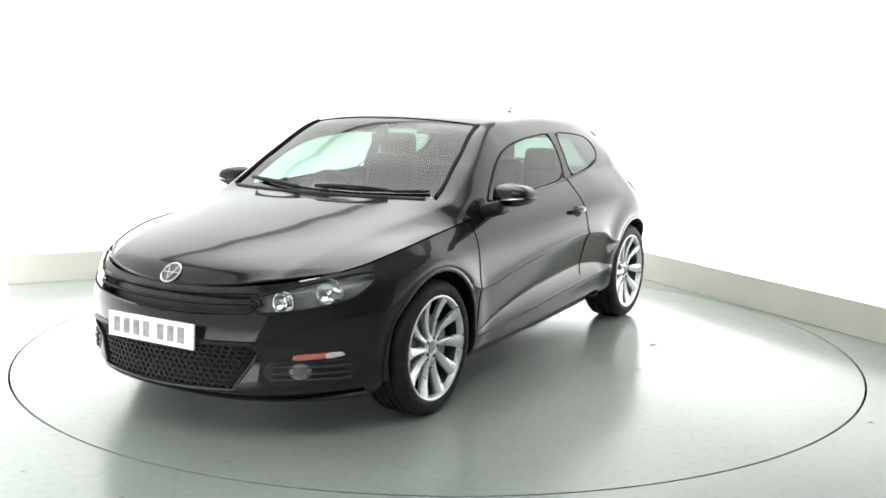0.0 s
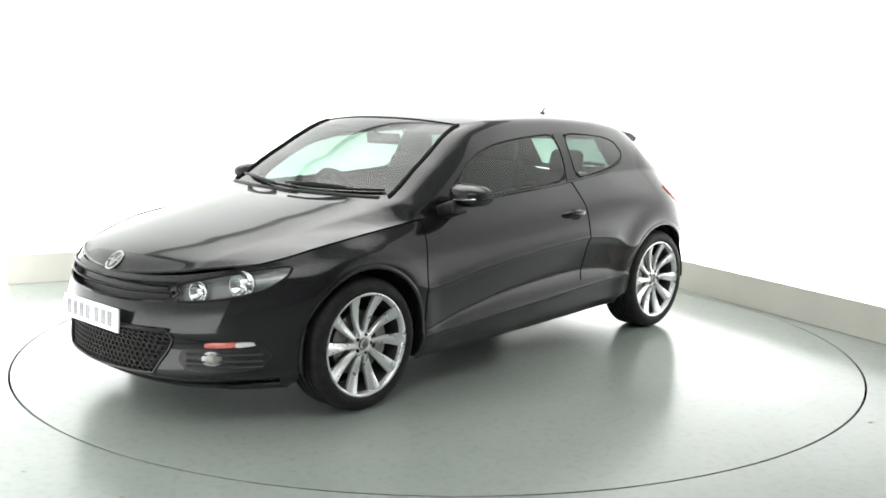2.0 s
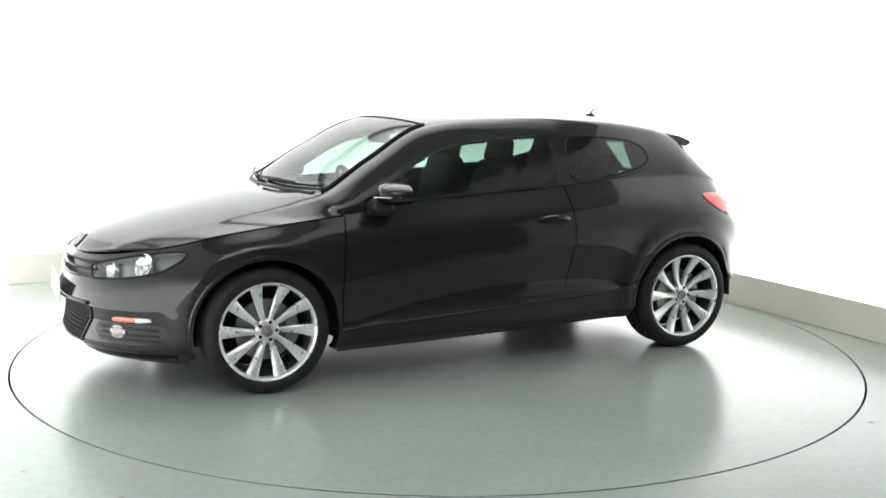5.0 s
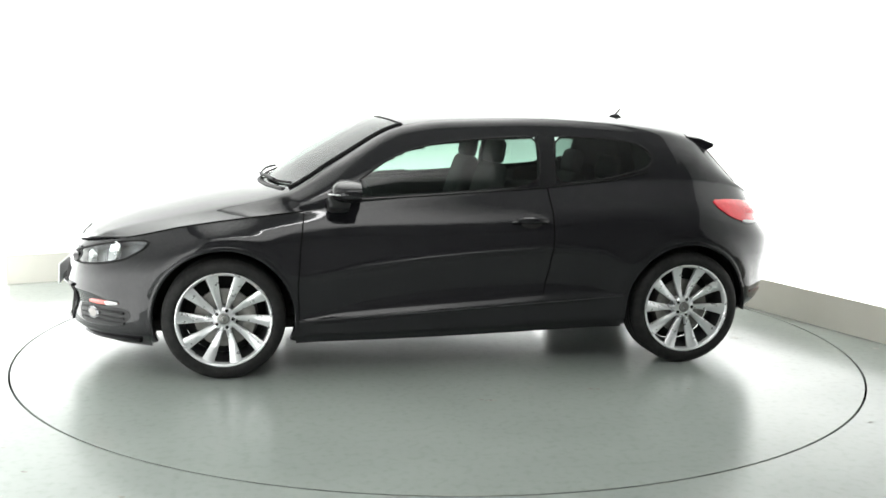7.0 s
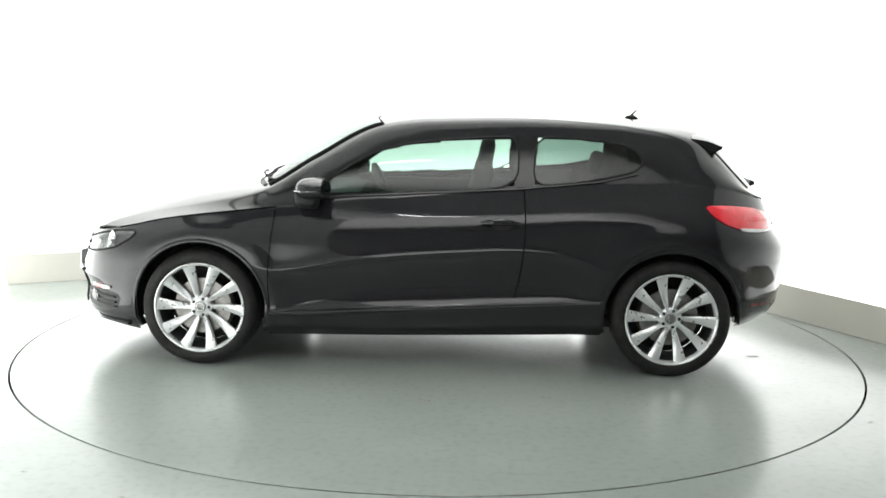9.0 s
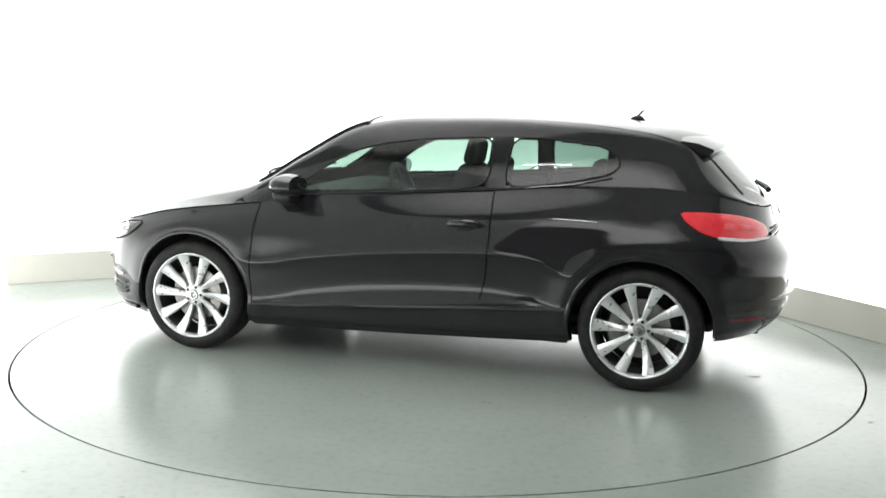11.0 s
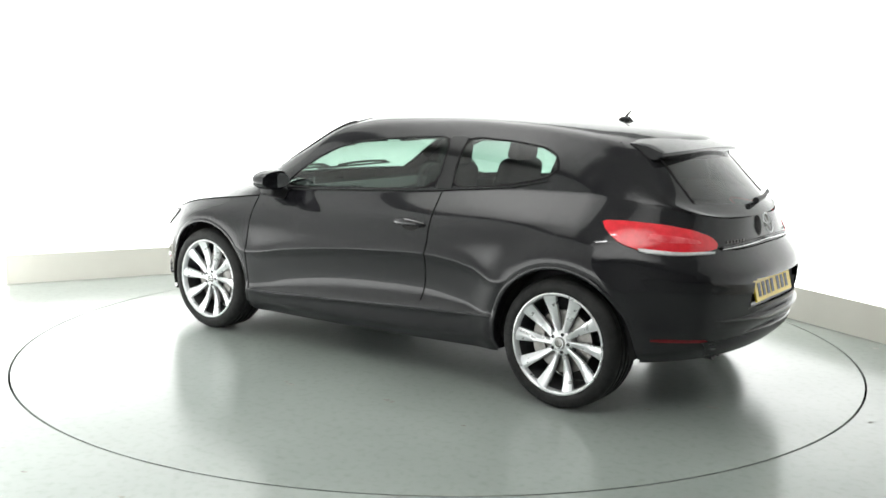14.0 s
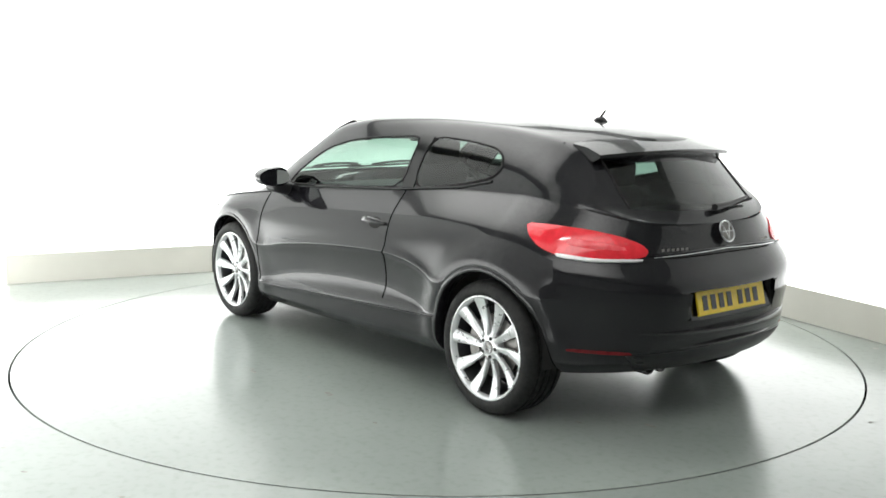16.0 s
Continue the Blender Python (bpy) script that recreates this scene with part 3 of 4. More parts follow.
    emit("body", tag == 0, (1, -1), PAINT, "gloss black painted body shell")
    emit("door", tag == 1, (1,), PAINT, "gloss black closed door")
    emit("door", tag == 1, (-1,), PAINT, "gloss black closed door")
    emit("bonnet", tag == 2, (1, -1), PAINT, "gloss black bonnet")
    emit("roof", tag == 3, (1, -1), PAINT, "gloss black roof panel")
    emit("tailgate", tag == 4, (1, -1), PAINT, "gloss black tailgate")
    emit("windscreen", tag == -1, (1, -1), GLASS, "tinted windscreen")
    emit("rear_window", tag == -2, (1, -1), GLASS_DARK, "dark tinted rear window")
    # the whole shell, unbroken, to lay panels on
    return BVHTree.FromPolygons([tuple(p) for p in V], [tuple(q) for q in Q.tolist()]), (V, Q)


SHELL, _ = build_shell()


def on_side(x, z, lift=0.0):
    hit, n, _, _ = SHELL.ray_cast(Vector((x, 2.0, z)), Vector((0, -1, 0)))
    if hit is None:
        hit, n, _, _ = SHELL.find_nearest(Vector((x, 0.8, z)))
    n = n if n.y >= 0 else -n
    return hit + n * lift, n


def on_front(y, z, lift=0.0, rear=False):
    s = -1 if rear else 1
    hit, n, _, _ = SHELL.ray_cast(Vector((4.0 * s, max(abs(y), 0.003), z)), Vector((-s, 0, 0)))
    if hit is None:
        hit, n, _, _ = SHELL.find_nearest(Vector((2.1 * s, abs(y), z)))
    n = n if n.x * s >= 0 else -n
    hit = hit + n * lift
    return Vector((hit.x, hit.y if y >= 0 else -hit.y, hit.z)), Vector((n.x, n.y if y >= 0 else -n.y, n.z))


def resample(poly, step, closed=True):
    out = []
    n = len(poly)
    for i in range(n if closed else n - 1):
        a, b = Vector(poly[i]), Vector(poly[(i + 1) % n])
        k = max(1, int((b - a).length / step))
        out += [a + (b - a) * j / k for j in range(k)]
    if not closed:
        out.append(Vector(poly[-1]))
    return out


def rounded(poly, times=2):
    """Corner-cut polygon, for softer outlines."""
    p = [Vector(q) for q in poly]
    for _ in range(times):
        p = [w for i in range(len(p)) for w in (p[i] * 0.82 + p[(i + 1) % len(p)] * 0.18, p[i] * 0.18 + p[(i + 1) % len(p)] * 0.82)]
    return p


def patch(poly, place, lift, depth=0.012, rings=6, dome=0.0, step=0.02):
    """A panel with that outline laid on the shell, with a rim of some depth."""
    edge = resample(poly, step)
    c = sum(edge, Vector((0, 0))) / len(edge)
    bm = bmesh.new()
    rows = []
    p0 = []
    for e in edge:
        p, n = place(e.x, e.y)
        p0.append(bm.verts.new(p + n * (lift - depth)))
    rows.append(p0)
    for r in range(rings):
        f = 1 - r / rings
        row = []
        for e in edge:
            q = c + (e - c) * f
            p, n = place(q.x, q.y)
            row.append(bm.verts.new(p + n * (lift + dome * (1 - f * f))))
        rows.append(row)
    p, n = place(c.x, c.y)
    top = bm.verts.new(p + n * (lift + dome))
    k = len(edge)
    for A, B in zip(rows, rows[1:]):
        for i in range(k):
            bm.faces.new((A[i], A[(i + 1) % k], B[(i + 1) % k], B[i]))
    for i in range(k):
        bm.faces.new((rows[-1][i], rows[-1][(i + 1) % k], top))
    return bm


def flip(bm):
    for v in bm.verts:
        v.co.y = -v.co.y
    bmesh.ops.reverse_faces(bm, faces=bm.faces)
    return bm


def both(name, make, material, parent=None, label=""):
    """The part on the left side and its mirror image on the right."""
    return part(name, make(), material, parent or car, label), part(name, flip(make()), material, parent or car, label)


def build_windows():
    for name, poly, glass, lab in (("door_window", FRONT_WINDOW, GLASS, "tinted door glass"), ("quarter_window", REAR_WINDOW, GLASS_DARK, "dark tinted fixed quarter glass")):
        soft = rounded(poly, 2)
        both(name, lambda: patch(soft, on_side, 0.003, 0.005), glass, None, lab)
        both("window_seal", lambda: tube([on_side(p.x, p.y, 0.002)[0] for p in resample(soft, 0.02)], 0.0055, 6, True), SEAL, None, "black rubber window seal")


# ---- wheels ----
def build_wheel(x, s):
    w = new("wheel")
    w.parent = car
    w["label"] = "silver ten-spoke alloy wheel with low-profile tyre"
    w.matrix_basis = pose(x, s * 0.785, HUB_Z, 0, 0, 0 if s > 0 else 180)
    R, W = 0.322, 0.1175
    prof = [(0.245, 0.100), (0.252, 0.112), (0.266, 0.119), (0.284, 0.1185), (0.302, 0.111), (0.312, 0.101), (0.319, 0.088), (0.3215, 0.074)]
    for g in (0.058, 0.018, -0.018, -0.058):
        prof += [(0.322, g + 0.008), (0.3145, g + 0.006), (0.3145, g - 0.006), (0.322, g - 0.008)]
    prof += [(0.3215, -0.074), (0.319, -0.088), (0.312, -0.101), (0.300, -0.111), (0.262, -0.118), (0.245, -0.100)]
    part("tyre", lathe(prof, 96), RUBBER, w, "black low-profile tyre with grooved tread")
    rim = lathe([(0.2435, 0.098), (0.2515, 0.108), (0.2505, 0.114), (0.245, 0.1155), (0.238, 0.111), (0.234, 0.100), (0.231, 0.085)], 96)
    part("rim_lip", rim, ALLOY, w)
    # barrel darkened in colour for the shade behind the spokes
    part("rim_barrel", lathe([(0.2315, 0.086), (0.222, 0.03), (0.216, -0.06), (0.238, -0.10), (0.2435, -0.10)], 64), ALLOY_SHADED, w)
    for k in range(10):
        bm = bmesh.new()
        rows = []
        n = 9
        for i in range(n):
            t = i / (n - 1)
            r = 0.045 + t * (0.236 - 0.045)
            sweep = 0.22 * (t - 0.15)
            half = 0.012 + 0.021 * t ** 1.4
            yo = 0.083 + 0.022 * t ** 1.5 - 0.010 * math.sin(math.pi * t)
            a = 2 * math.pi * k / 10 + sweep * 0.35
            ca, sa = math.cos(a), math.sin(a)
            row = []
            for side, dy in ((-1, -0.020), (-1, -0.002), (-0.62, 0.0035), (0.35, 0.001), (1, -0.010), (1, -0.026)):
                px, pz = r * ca - side * half * sa, r * sa + side * half * ca
                row.append(bm.verts.new((px, yo + dy, pz)))
            rows.append(row)
        for A, B in zip(rows, rows[1:]):
            for j in range(6):
                bm.faces.new((A[j], A[(j + 1) % 6], B[(j + 1) % 6], B[j]))
        bm.faces.new(rows[0])
        bm.faces.new(rows[-1])
        part("spoke", bm, ALLOY, w)
    part("hub", lathe([(0.001, 0.082), (0.030, 0.082), (0.034, 0.086), (0.052, 0.083), (0.062, 0.074), (0.064, 0.05), (0.064, 0.0)], 40), ALLOY, w)
    part("centre_cap", lathe([(0.0005, 0.090), (0.024, 0.0895), (0.028, 0.087), (0.029, 0.082)], 32), STEEL, w, "grey round centre cap")
    part("cap_ring", lathe([(0.020, 0.0900), (0.0205, 0.0915), (0.0235, 0.0915), (0.024, 0.0895)], 32), CHROME, w)
    for sgn in (-1, 1):
        part("cap_mark", tube([(sgn * 0.013, 0.0915, 0.012), (sgn * 0.005, 0.0915, -0.012), (0, 0.0915, 0.003)], 0.0018, 5), CHROME, w)
    for k in range(5):
        a = 2 * math.pi * (k + 0.5) / 5
        bm = lathe([(0.0005, 0.088), (0.008, 0.088), (0.0095, 0.085), (0.0095, 0.07)], 10)
        bm.transform(Matrix.Translation((0.046 * math.cos(a), 0, 0.046 * math.sin(a))))
        part("wheel_bolt", bm, GLOSS_BLACK, w)
    part("brake_disc", lathe([(0.07, 0.045), (0.075, 0.040), (0.155, 0.040), (0.156, 0.020), (0.07, 0.018)], 48), STEEL, w, "grey steel brake disc")
    cal = bmesh.new()
    rows = []
    for i in range(9):
        a = radians(-35 + 70 * i / 8) + (math.pi if (x > 0) == (s > 0) else 0)
        rows.append([cal.verts.new((r * math.cos(a), y, r * math.sin(a))) for r, y in ((0.105, 0.055), (0.165, 0.058), (0.178, 0.04), (0.178, 0.0), (0.105, 0.0))])
    for A, B in zip(rows, rows[1:]):
        for j in range(5):
            cal.faces.new((A[j], A[(j + 1) % 5], B[(j + 1) % 5], B[j]))
    cal.faces.new(rows[0])
    cal.faces.new(rows[-1])
    part("brake_caliper", cal, STEEL, w)
    part("inner_face", lathe([(0.001, -0.07), (0.215, -0.07)], 40), UNDER, w)


for wx in (HUB_X, -HUB_X):
    for ws in (1, -1):
        build_wheel(wx, ws)
build_windows()



# ---- panels and fittings on the body ----
def on_end(u, z, s):
    """A place on the nose (s = 1) or tail (s = -1): u is an arc of 14 mm for each degree from straight ahead, seen from over the axle."""
    a = radians(abs(u) / 0.014)
    d = Vector((s * math.cos(a), math.sin(a), 0))
    hit, n, _, _ = SHELL.ray_cast(Vector((1.3 * s, 0, z)) + d * 2, -d)
    if hit is None:
        hit, n, _, _ = SHELL.find_nearest(Vector((1.3 * s, 0, z)) + d * 0.8)
    n = n if n.dot(d) >= 0 else -n
    return (hit, n) if u >= 0 else (Vector((hit.x, -hit.y, hit.z)), Vector((n.x, -n.y, n.z)))


def on_nose(u, z):
    return on_end(u, z, 1)


def on_tail(u, z):
    return on_end(u, z, -1)


def deg(poly):
    return [Vector((a * 0.014, z)) for a, z in poly]


def front_face(y, z):
    return on_front(y, z)


def rear_face(y, z):
    return on_front(y, z, rear=True)


def strip(points, place, radius, lift=0.0, step=0.02, closed=False, sides=6, flat=1.0):
    pts = []
    for p in resample([Vector(q) for q in points], step, closed):
        c, n = place(p.x, p.y)
        pts.append(c + n * lift)
    return tube(pts, radius, sides, closed, flat)


def build_arches():
    for hx in (HUB_X, -HUB_X):
        def lip():
            bm = bmesh.new()
            rows = []
            n = 48
            for k in range(n + 1):
                a = radians((-20 + 220 * k / n) if hx > 0 else (-14 + 199 * k / n))
                row = []
                for r, lift in ((0.362, -0.055), (0.364, -0.004), (0.367, 0.003), (0.374, 0.005), (0.384, 0.003), (0.396, -0.004)):
                    q = max(r, 0.377)
                    p, nn = on_side(hx + q * math.cos(a), max(HUB_Z + q * math.sin(a), 0.19))
                    row.append(bm.verts.new((hx + r * math.cos(a), p.y + lift, max(HUB_Z + r * math.sin(a), 0.185))))
                rows.append(row)
            for A, B in zip(rows, rows[1:]):
                for j in range(len(A) - 1):
                    bm.faces.new((A[j], A[j + 1], B[j + 1], B[j]))
            return bm

        def liner():
            bm = bmesh.new()
            rows = []
            for k in range(33):
                a = radians(-12 + (204 if hx > 0 else 196) * k / 32)
                rows.append([bm.verts.new((hx + r * math.cos(a), y, max(HUB_Z + r * math.sin(a), 0.21))) for r, y in ((0.37, 0.87), (0.375, 0.80), (0.375, 0.50), (0.05, 0.50))])
            for A, B in zip(rows, rows[1:]):
                for j in range(3):
                    bm.faces.new((A[j], A[j + 1], B[j + 1], B[j]))
            return bm
        both("arch_lip", lip, PAINT)
        both("arch_liner", liner, UNDER, None, "black plastic wheel arch liner")


def build_underbody():
    part("underbody", box((3.1, 1.40, 0.06), (0.15, 0, 0.255), 0.02), UNDER, car, "black underbody tray")
    part("cabin_tub", box((2.6, 1.46, 0.05), (-0.35, 0, 0.33), 0.02), INTERIOR, car)
    part("front_bulkhead", box((0.05, 1.36, 0.6), (0.95, 0, 0.56), 0.02), INTERIOR, car)
    both("sill_strip", lambda: strip([(0.90, 0.303), (0.1, 0.348), (-0.90, 0.404)], on_side, 0.004, 0.001), BLACK_PLASTIC, None, "black sill moulding line")


def build_front():
    # upper grille: a dark slot with one gloss bar, running into the lamps
    part("grille", patch([Vector(q) for q in GRILLE], front_face, -0.045, -0.048, step=0.03), BLACK_PLASTIC, car, "dark slotted upper grille")
    part("grille_edge", tube([front_face(p.x, p.y)[0] for p in resample([Vector(q) for q in GRILLE], 0.03)], 0.006, 6, True), GLOSS_BLACK, car)
    for z, w, r in ((0.602, 0.47, 0.009), (0.562, 0.44, 0.006), (0.642, 0.47, 0.006)):
        part("grille_bar", strip([(-w, z + 0.012), (-0.2, z), (0, z - 0.002), (0.2, z), (w, z + 0.012)], front_face, r, 0.008, 0.03, flat=0.8), GLOSS_BLACK, car, "gloss black grille bar")
    # lower grille with honeycomb
    lower = [Vector(q) for q in LOWER_GRILLE]
    g = part("lower_grille", patch(lower, front_face, -0.035, -0.038, step=0.03), UNDER, car, "black honeycomb lower grille")
    bm = bmesh.new()
    size = 0.0195
    for row in range(11):
        for col in range(-14, 15):
            cy = col * size * 1.732 + (0.5 * size * 1.732 if row % 2 else 0)
            cz = 0.250 + row * size * 1.12
            half = 0.385 + (cz - 0.245) * 0.62
            if abs(cy) > half - 0.015 or cz > 0.436:
                continue
            ring = []
            for f, lift in ((1.0, -0.006), (0.74, -0.005), (0.70, -0.014)):
                vs = []
                for k in range(6):
                    a = radians(60 * k + 30)
                    p, n = front_face(cy + size * f * math.cos(a), cz + size * 0.75 * f * math.sin(a))
                    vs.append(bm.verts.new(p + n * lift))
                ring.append(vs)
            for A, B in zip(ring, ring[1:]):
                for k in range(6):
                    bm.faces.new((A[k], A[(k + 1) % 6], B[(k + 1) % 6], B[k]))
    part("honeycomb", bm, UNDER, g, smooth=False)
    part("grille_frame", tube([front_face(p.x, p.y)[0] + front_face(p.x, p.y)[1] * 0.004 for p in resample(lower, 0.03)], 0.006, 6, True), BLACK_PLASTIC, car, "gloss black surround of lower grille")
    part("front_lip", strip([(-62 * 0.014, 0.205), (-40 * 0.014, 0.198), (0, 0.192), (40 * 0.014, 0.198), (62 * 0.014, 0.205)], on_nose, 0.018, 0.006, 0.03, flat=0.55), GLOSS_BLACK, car, "gloss black chin spoiler")
    part("bumper_blade", strip([(-0.485, 0.452), (-0.25, 0.450), (0, 0.449), (0.25, 0.450), (0.485, 0.452)], front_face, 0.016, 0.001, 0.03, sides=10, flat=0.6), PAINT, car, "gloss black ledge over the lower grille")
    # side intakes, fog lamps, indicators
    intake = rounded(deg(((35, 0.372), (58, 0.372), (60, 0.33), (55, 0.268), (36, 0.262), (33, 0.32))), 1)
    both("side_intake", lambda: patch(intake, on_nose, 0.0015, 0.01), BLACK_PLASTIC, None, "black slatted side intake")
    for z in (0.290, 0.315, 0.345):
        both("intake_slat", lambda: strip([(36 * 0.014, z), (57 * 0.014, z)], on_nose, 0.007, 0.006), BLACK_PLASTIC)
    fog = [Vector((43.2 * 0.014 + 0.040 * math.cos(k * 0.3142), 0.328 + 0.034 * math.sin(k * 0.3142))) for k in range(20)]
    both("fog_lamp", lambda: patch(fog, on_nose, 0.010, 0.014, 5, 0.004), LAMP_BOWL, None, "round fog lamp")
    fog2 = [Vector((43.2 * 0.014 + 0.028 * math.cos(k * 0.3142), 0.328 + 0.023 * math.sin(k * 0.3142))) for k in range(20)]
    both("fog_glass", lambda: patch(fog2, on_nose, 0.014, 0.006, 4, 0.004), STEEL)
    ind = rounded(deg(((41.5, 0.402), (52, 0.407), (55.5, 0.396), (53, 0.382), (41, 0.376))), 1)
    both("indicator", lambda: patch(ind, on_nose, 0.005, 0.012, 4, 0.004), AMBER, None, "amber front indicator with a painted white glint at one end")
    # white patch painting in the bright reflection at the lens's outer end
    ind2 = rounded(deg(((49.5, 0.406), (54.5, 0.405), (55.2, 0.390), (50, 0.380))), 1)
    both("indicator_glint", lambda: patch(ind2, on_nose, 0.010, 0.012, 4, 0.003), WHITE_LENS)
    # emblem
    build_emblem(pose(2.086, 0, 0.706, 0, -44, 0), 0.050)
    # plate
    build_plate(pose(2.212, 0, 0.472, 0, -3, 0), PLATE_WHITE, INK_IN_GLARE)


def build_emblem(m, r):
    """A plain chrome badge: a ring with plain strokes inside; its face looks along x."""
    ring = tube([(0, r * math.cos(a * math.pi / 20), r * math.sin(a * math.pi / 20)) for a in range(40)], r * 0.085, 6, True)
    ring.transform(m)
    e = part("badge", ring, ALLOY, car, "round chrome badge")
    for poly in (((-0.55, 0.70), (0.0, -0.70)), ((0.55, 0.70), (0.0, -0.70)), ((-0.92, 0.0), (0.92, 0.0))):
        bm = tube([(0.003, y * r, z * r) for y, z in poly], r * 0.055, 6)
        bm.transform(m)
        part("badge_stroke", bm, ALLOY, e)
    back = lathe([(0.0005, 0), (r * 0.98, 0)], 32)
    back.transform(m @ pose(-0.004, 0, 0, 0, 0, 90))
    part("badge_back", back, STEEL, e)


def build_plate(m, material, ink):
    bm = box((0.010, 0.520, 0.111), (0, 0, 0), 0.003)
    bm.transform(m)
    p = part("number_plate", bm, material, car, "flat number plate with dark character bars", smooth=False)
    x = -0.205
    for k in range(7):
        bm = box((0.003, 0.036, 0.068), (0.006, x, 0.0), 0.0008)
        bm.transform(m)
        part("character_bar", bm, ink, p, smooth=False)
        x += 0.061 if k != 3 else 0.085


def build_headlamps():
    outline = rounded([Vector(q) for q in HEADLAMP], 1)
    for s in (1, -1):
        mk = (lambda b: b) if s > 0 else flip
        h = part("headlamp", mk(patch(outline, on_nose, -0.042, -0.044, 7)), LAMP_BOWL, car, "dark headlamp unit with two round chrome reflectors")
        part("lamp_glass", mk(patch(outline, on_nose, 0.001, 0.004, 6, 0.002)), CLEAR, h, "clear lamp cover")
        part("lamp_edge", mk(tube([on_nose(p.x, p.y)[0] + on_nose(p.x, p.y)[1] * 0.001 for p in resample(outline, 0.02)], 0.006, 6, True)), SEAL, h)
        for a, z, r in ((38.5, 0.622, 0.047), (51.0, 0.660, 0.060)):
            c, n = on_nose(a * 0.014, z)
            n = (n + Vector((0.8, 0, 0.05))).normalized()
            m = Matrix.Translation(c - n * 0.020) @ n.to_track_quat("Y", "Z").to_matrix().to_4x4()
            bowl = lathe([(0.001, -0.020), (r * 0.30, -0.020), (r * 0.42, -0.016), (r * 0.80, -0.006), (r * 0.95, 0.006), (r, 0.006), (r * 1.04, 0.0), (r * 1.0, -0.02)], 32)
            bowl.transform(m)
            part("reflector", mk(bowl), CHROME, h, "round chrome reflector bowl")
            bulb = lathe([(0.0005, 0.0), (r * 0.18, -0.003), (r * 0.24, -0.018)], 20)
            bulb.transform(m)
            part("bulb_cap", mk(bulb), CHROME, h)


def build_tail():
    outline = rounded(deg(((79, 0.930), (70, 0.930), (58, 0.916), (48, 0.890), (41, 0.857), (38.5, 0.826), (40, 0.800), (52, 0.792), (64, 0.798), (72, 0.832), (77, 0.885))), 1)
    inner = rounded(deg(((66, 0.885), (56, 0.872), (47, 0.845), (46, 0.828), (58, 0.830), (66, 0.845))), 1)
    low = rounded(deg(((67, 0.815), (56, 0.797), (41, 0.793), (41, 0.783), (56, 0.784), (66, 0.798))), 1)
    for s in (1, -1):
        mk = (lambda b: b) if s > 0 else flip
        t = part("tail_lamp", mk(patch(outline, on_tail, 0.006, 0.012, 7, 0.010)), RED_LENS, car, "glossy red tail lamp with pale lower strip")
        part("lamp_core", mk(patch(inner, on_tail, 0.0125, 0.008, 4, 0.006)), RED_BRIGHT, t, "brighter red reflector")
        part("reverse_strip", mk(patch(low, on_tail, 0.010, 0.012, 3, 0.003)), WHITE_LENS, t, "pale reversing lamp strip")
        part("bumper_reflector", mk(patch(rounded(deg(((62, 0.402), (44, 0.388), (43, 0.372), (62, 0.386))), 1), on_tail, 0.003, 0.008)), RED_DARK, car, "dark red bumper reflector")
    # tailgate shut lines
    both("tailgate_gap", lambda: strip([(38.5 * 0.014, 0.806), (30 * 0.014, 0.792), (15 * 0.014, 0.794), (0.003, 0.796)], on_tail, 0.003, 0.0, 0.02), GAP)
    part("tailgate_lip", strip([(-0.46, 0.806), (-0.2, 0.818), (0, 0.822), (0.2, 0.818), (0.46, 0.806)], rear_face, 0.010, 0.004, 0.03, flat=0.6), PAINT, car, "crease across the tailgate")
    part("chrome_line", strip([(-0.46, 0.797), (0, 0.812), (0.46, 0.797)], rear_face, 0.003, 0.006, 0.03), CHROME, car, "thin bright line across the tailgate")
    for k in range(6):
        p, n = rear_face(0.40 - k * 0.027, 0.828)
        part("badge_bar", box((0.003, 0.016, 0.011), p + n * 0.002), STEEL, car, "small dull chrome lettering bar", smooth=False)
    for k in range(3):
        p, n = rear_face(-0.34 - k * 0.027, 0.828)
        part("badge_bar", box((0.003, 0.016, 0.011), p + n * 0.002), STEEL, car, "small dull chrome lettering bar", smooth=False)
    build_emblem(pose(-1.966, 0, 0.893, 0, 0, 180) @ pose(0, 0, 0, 0, -22, 0), 0.050)
    # plate recess
    bm = bmesh.new()
    fr = [bm.verts.new(rear_face(y, z)[0] + rear_face(y, z)[1] * 0.002) for y, z in ((-0.36, 0.665), (0.36, 0.665), (0.335, 0.50), (-0.335, 0.50))]
    bk = [bm.verts.new((x, y, z)) for x, y, z in ((-1.980, -0.30, 0.645), (-1.980, 0.30, 0.645), (-2.010, 0.29, 0.515), (-2.010, -0.29, 0.515))]
    for k in range(4):
        bm.faces.new((fr[k], fr[(k + 1) % 4], bk[(k + 1) % 4], bk[k]))
    bm.faces.new(bk)
    part("plate_recess", bm, GLOSS_BLACK, car, "recess round the rear plate", smooth=False)
    build_plate(pose(-2.010, 0, 0.582, 0, 0, 180) @ pose(0, 0, 0, 0, -14, 0), PLATE_YELLOW, INK)
    # bumper ledge, diffuser and exhausts
    def ledge(r, w, z, rise, reach):
        pts = []
        for k in range(-24, 25):
            a = radians(reach * k / 24)
            pts.append((-1.3 + (r + 1.3) * math.cos(a) ** 0.93, w * math.copysign(abs(math.sin(a)) ** 0.93, a), z + rise * (k / 24) ** 2))
        return pts
    part("bumper_ledge", tube(ledge(-2.058, 0.895, 0.462, 0.016, 50), 0.018, 8, False, 0.5), PAINT, car, "protruding bumper ledge")
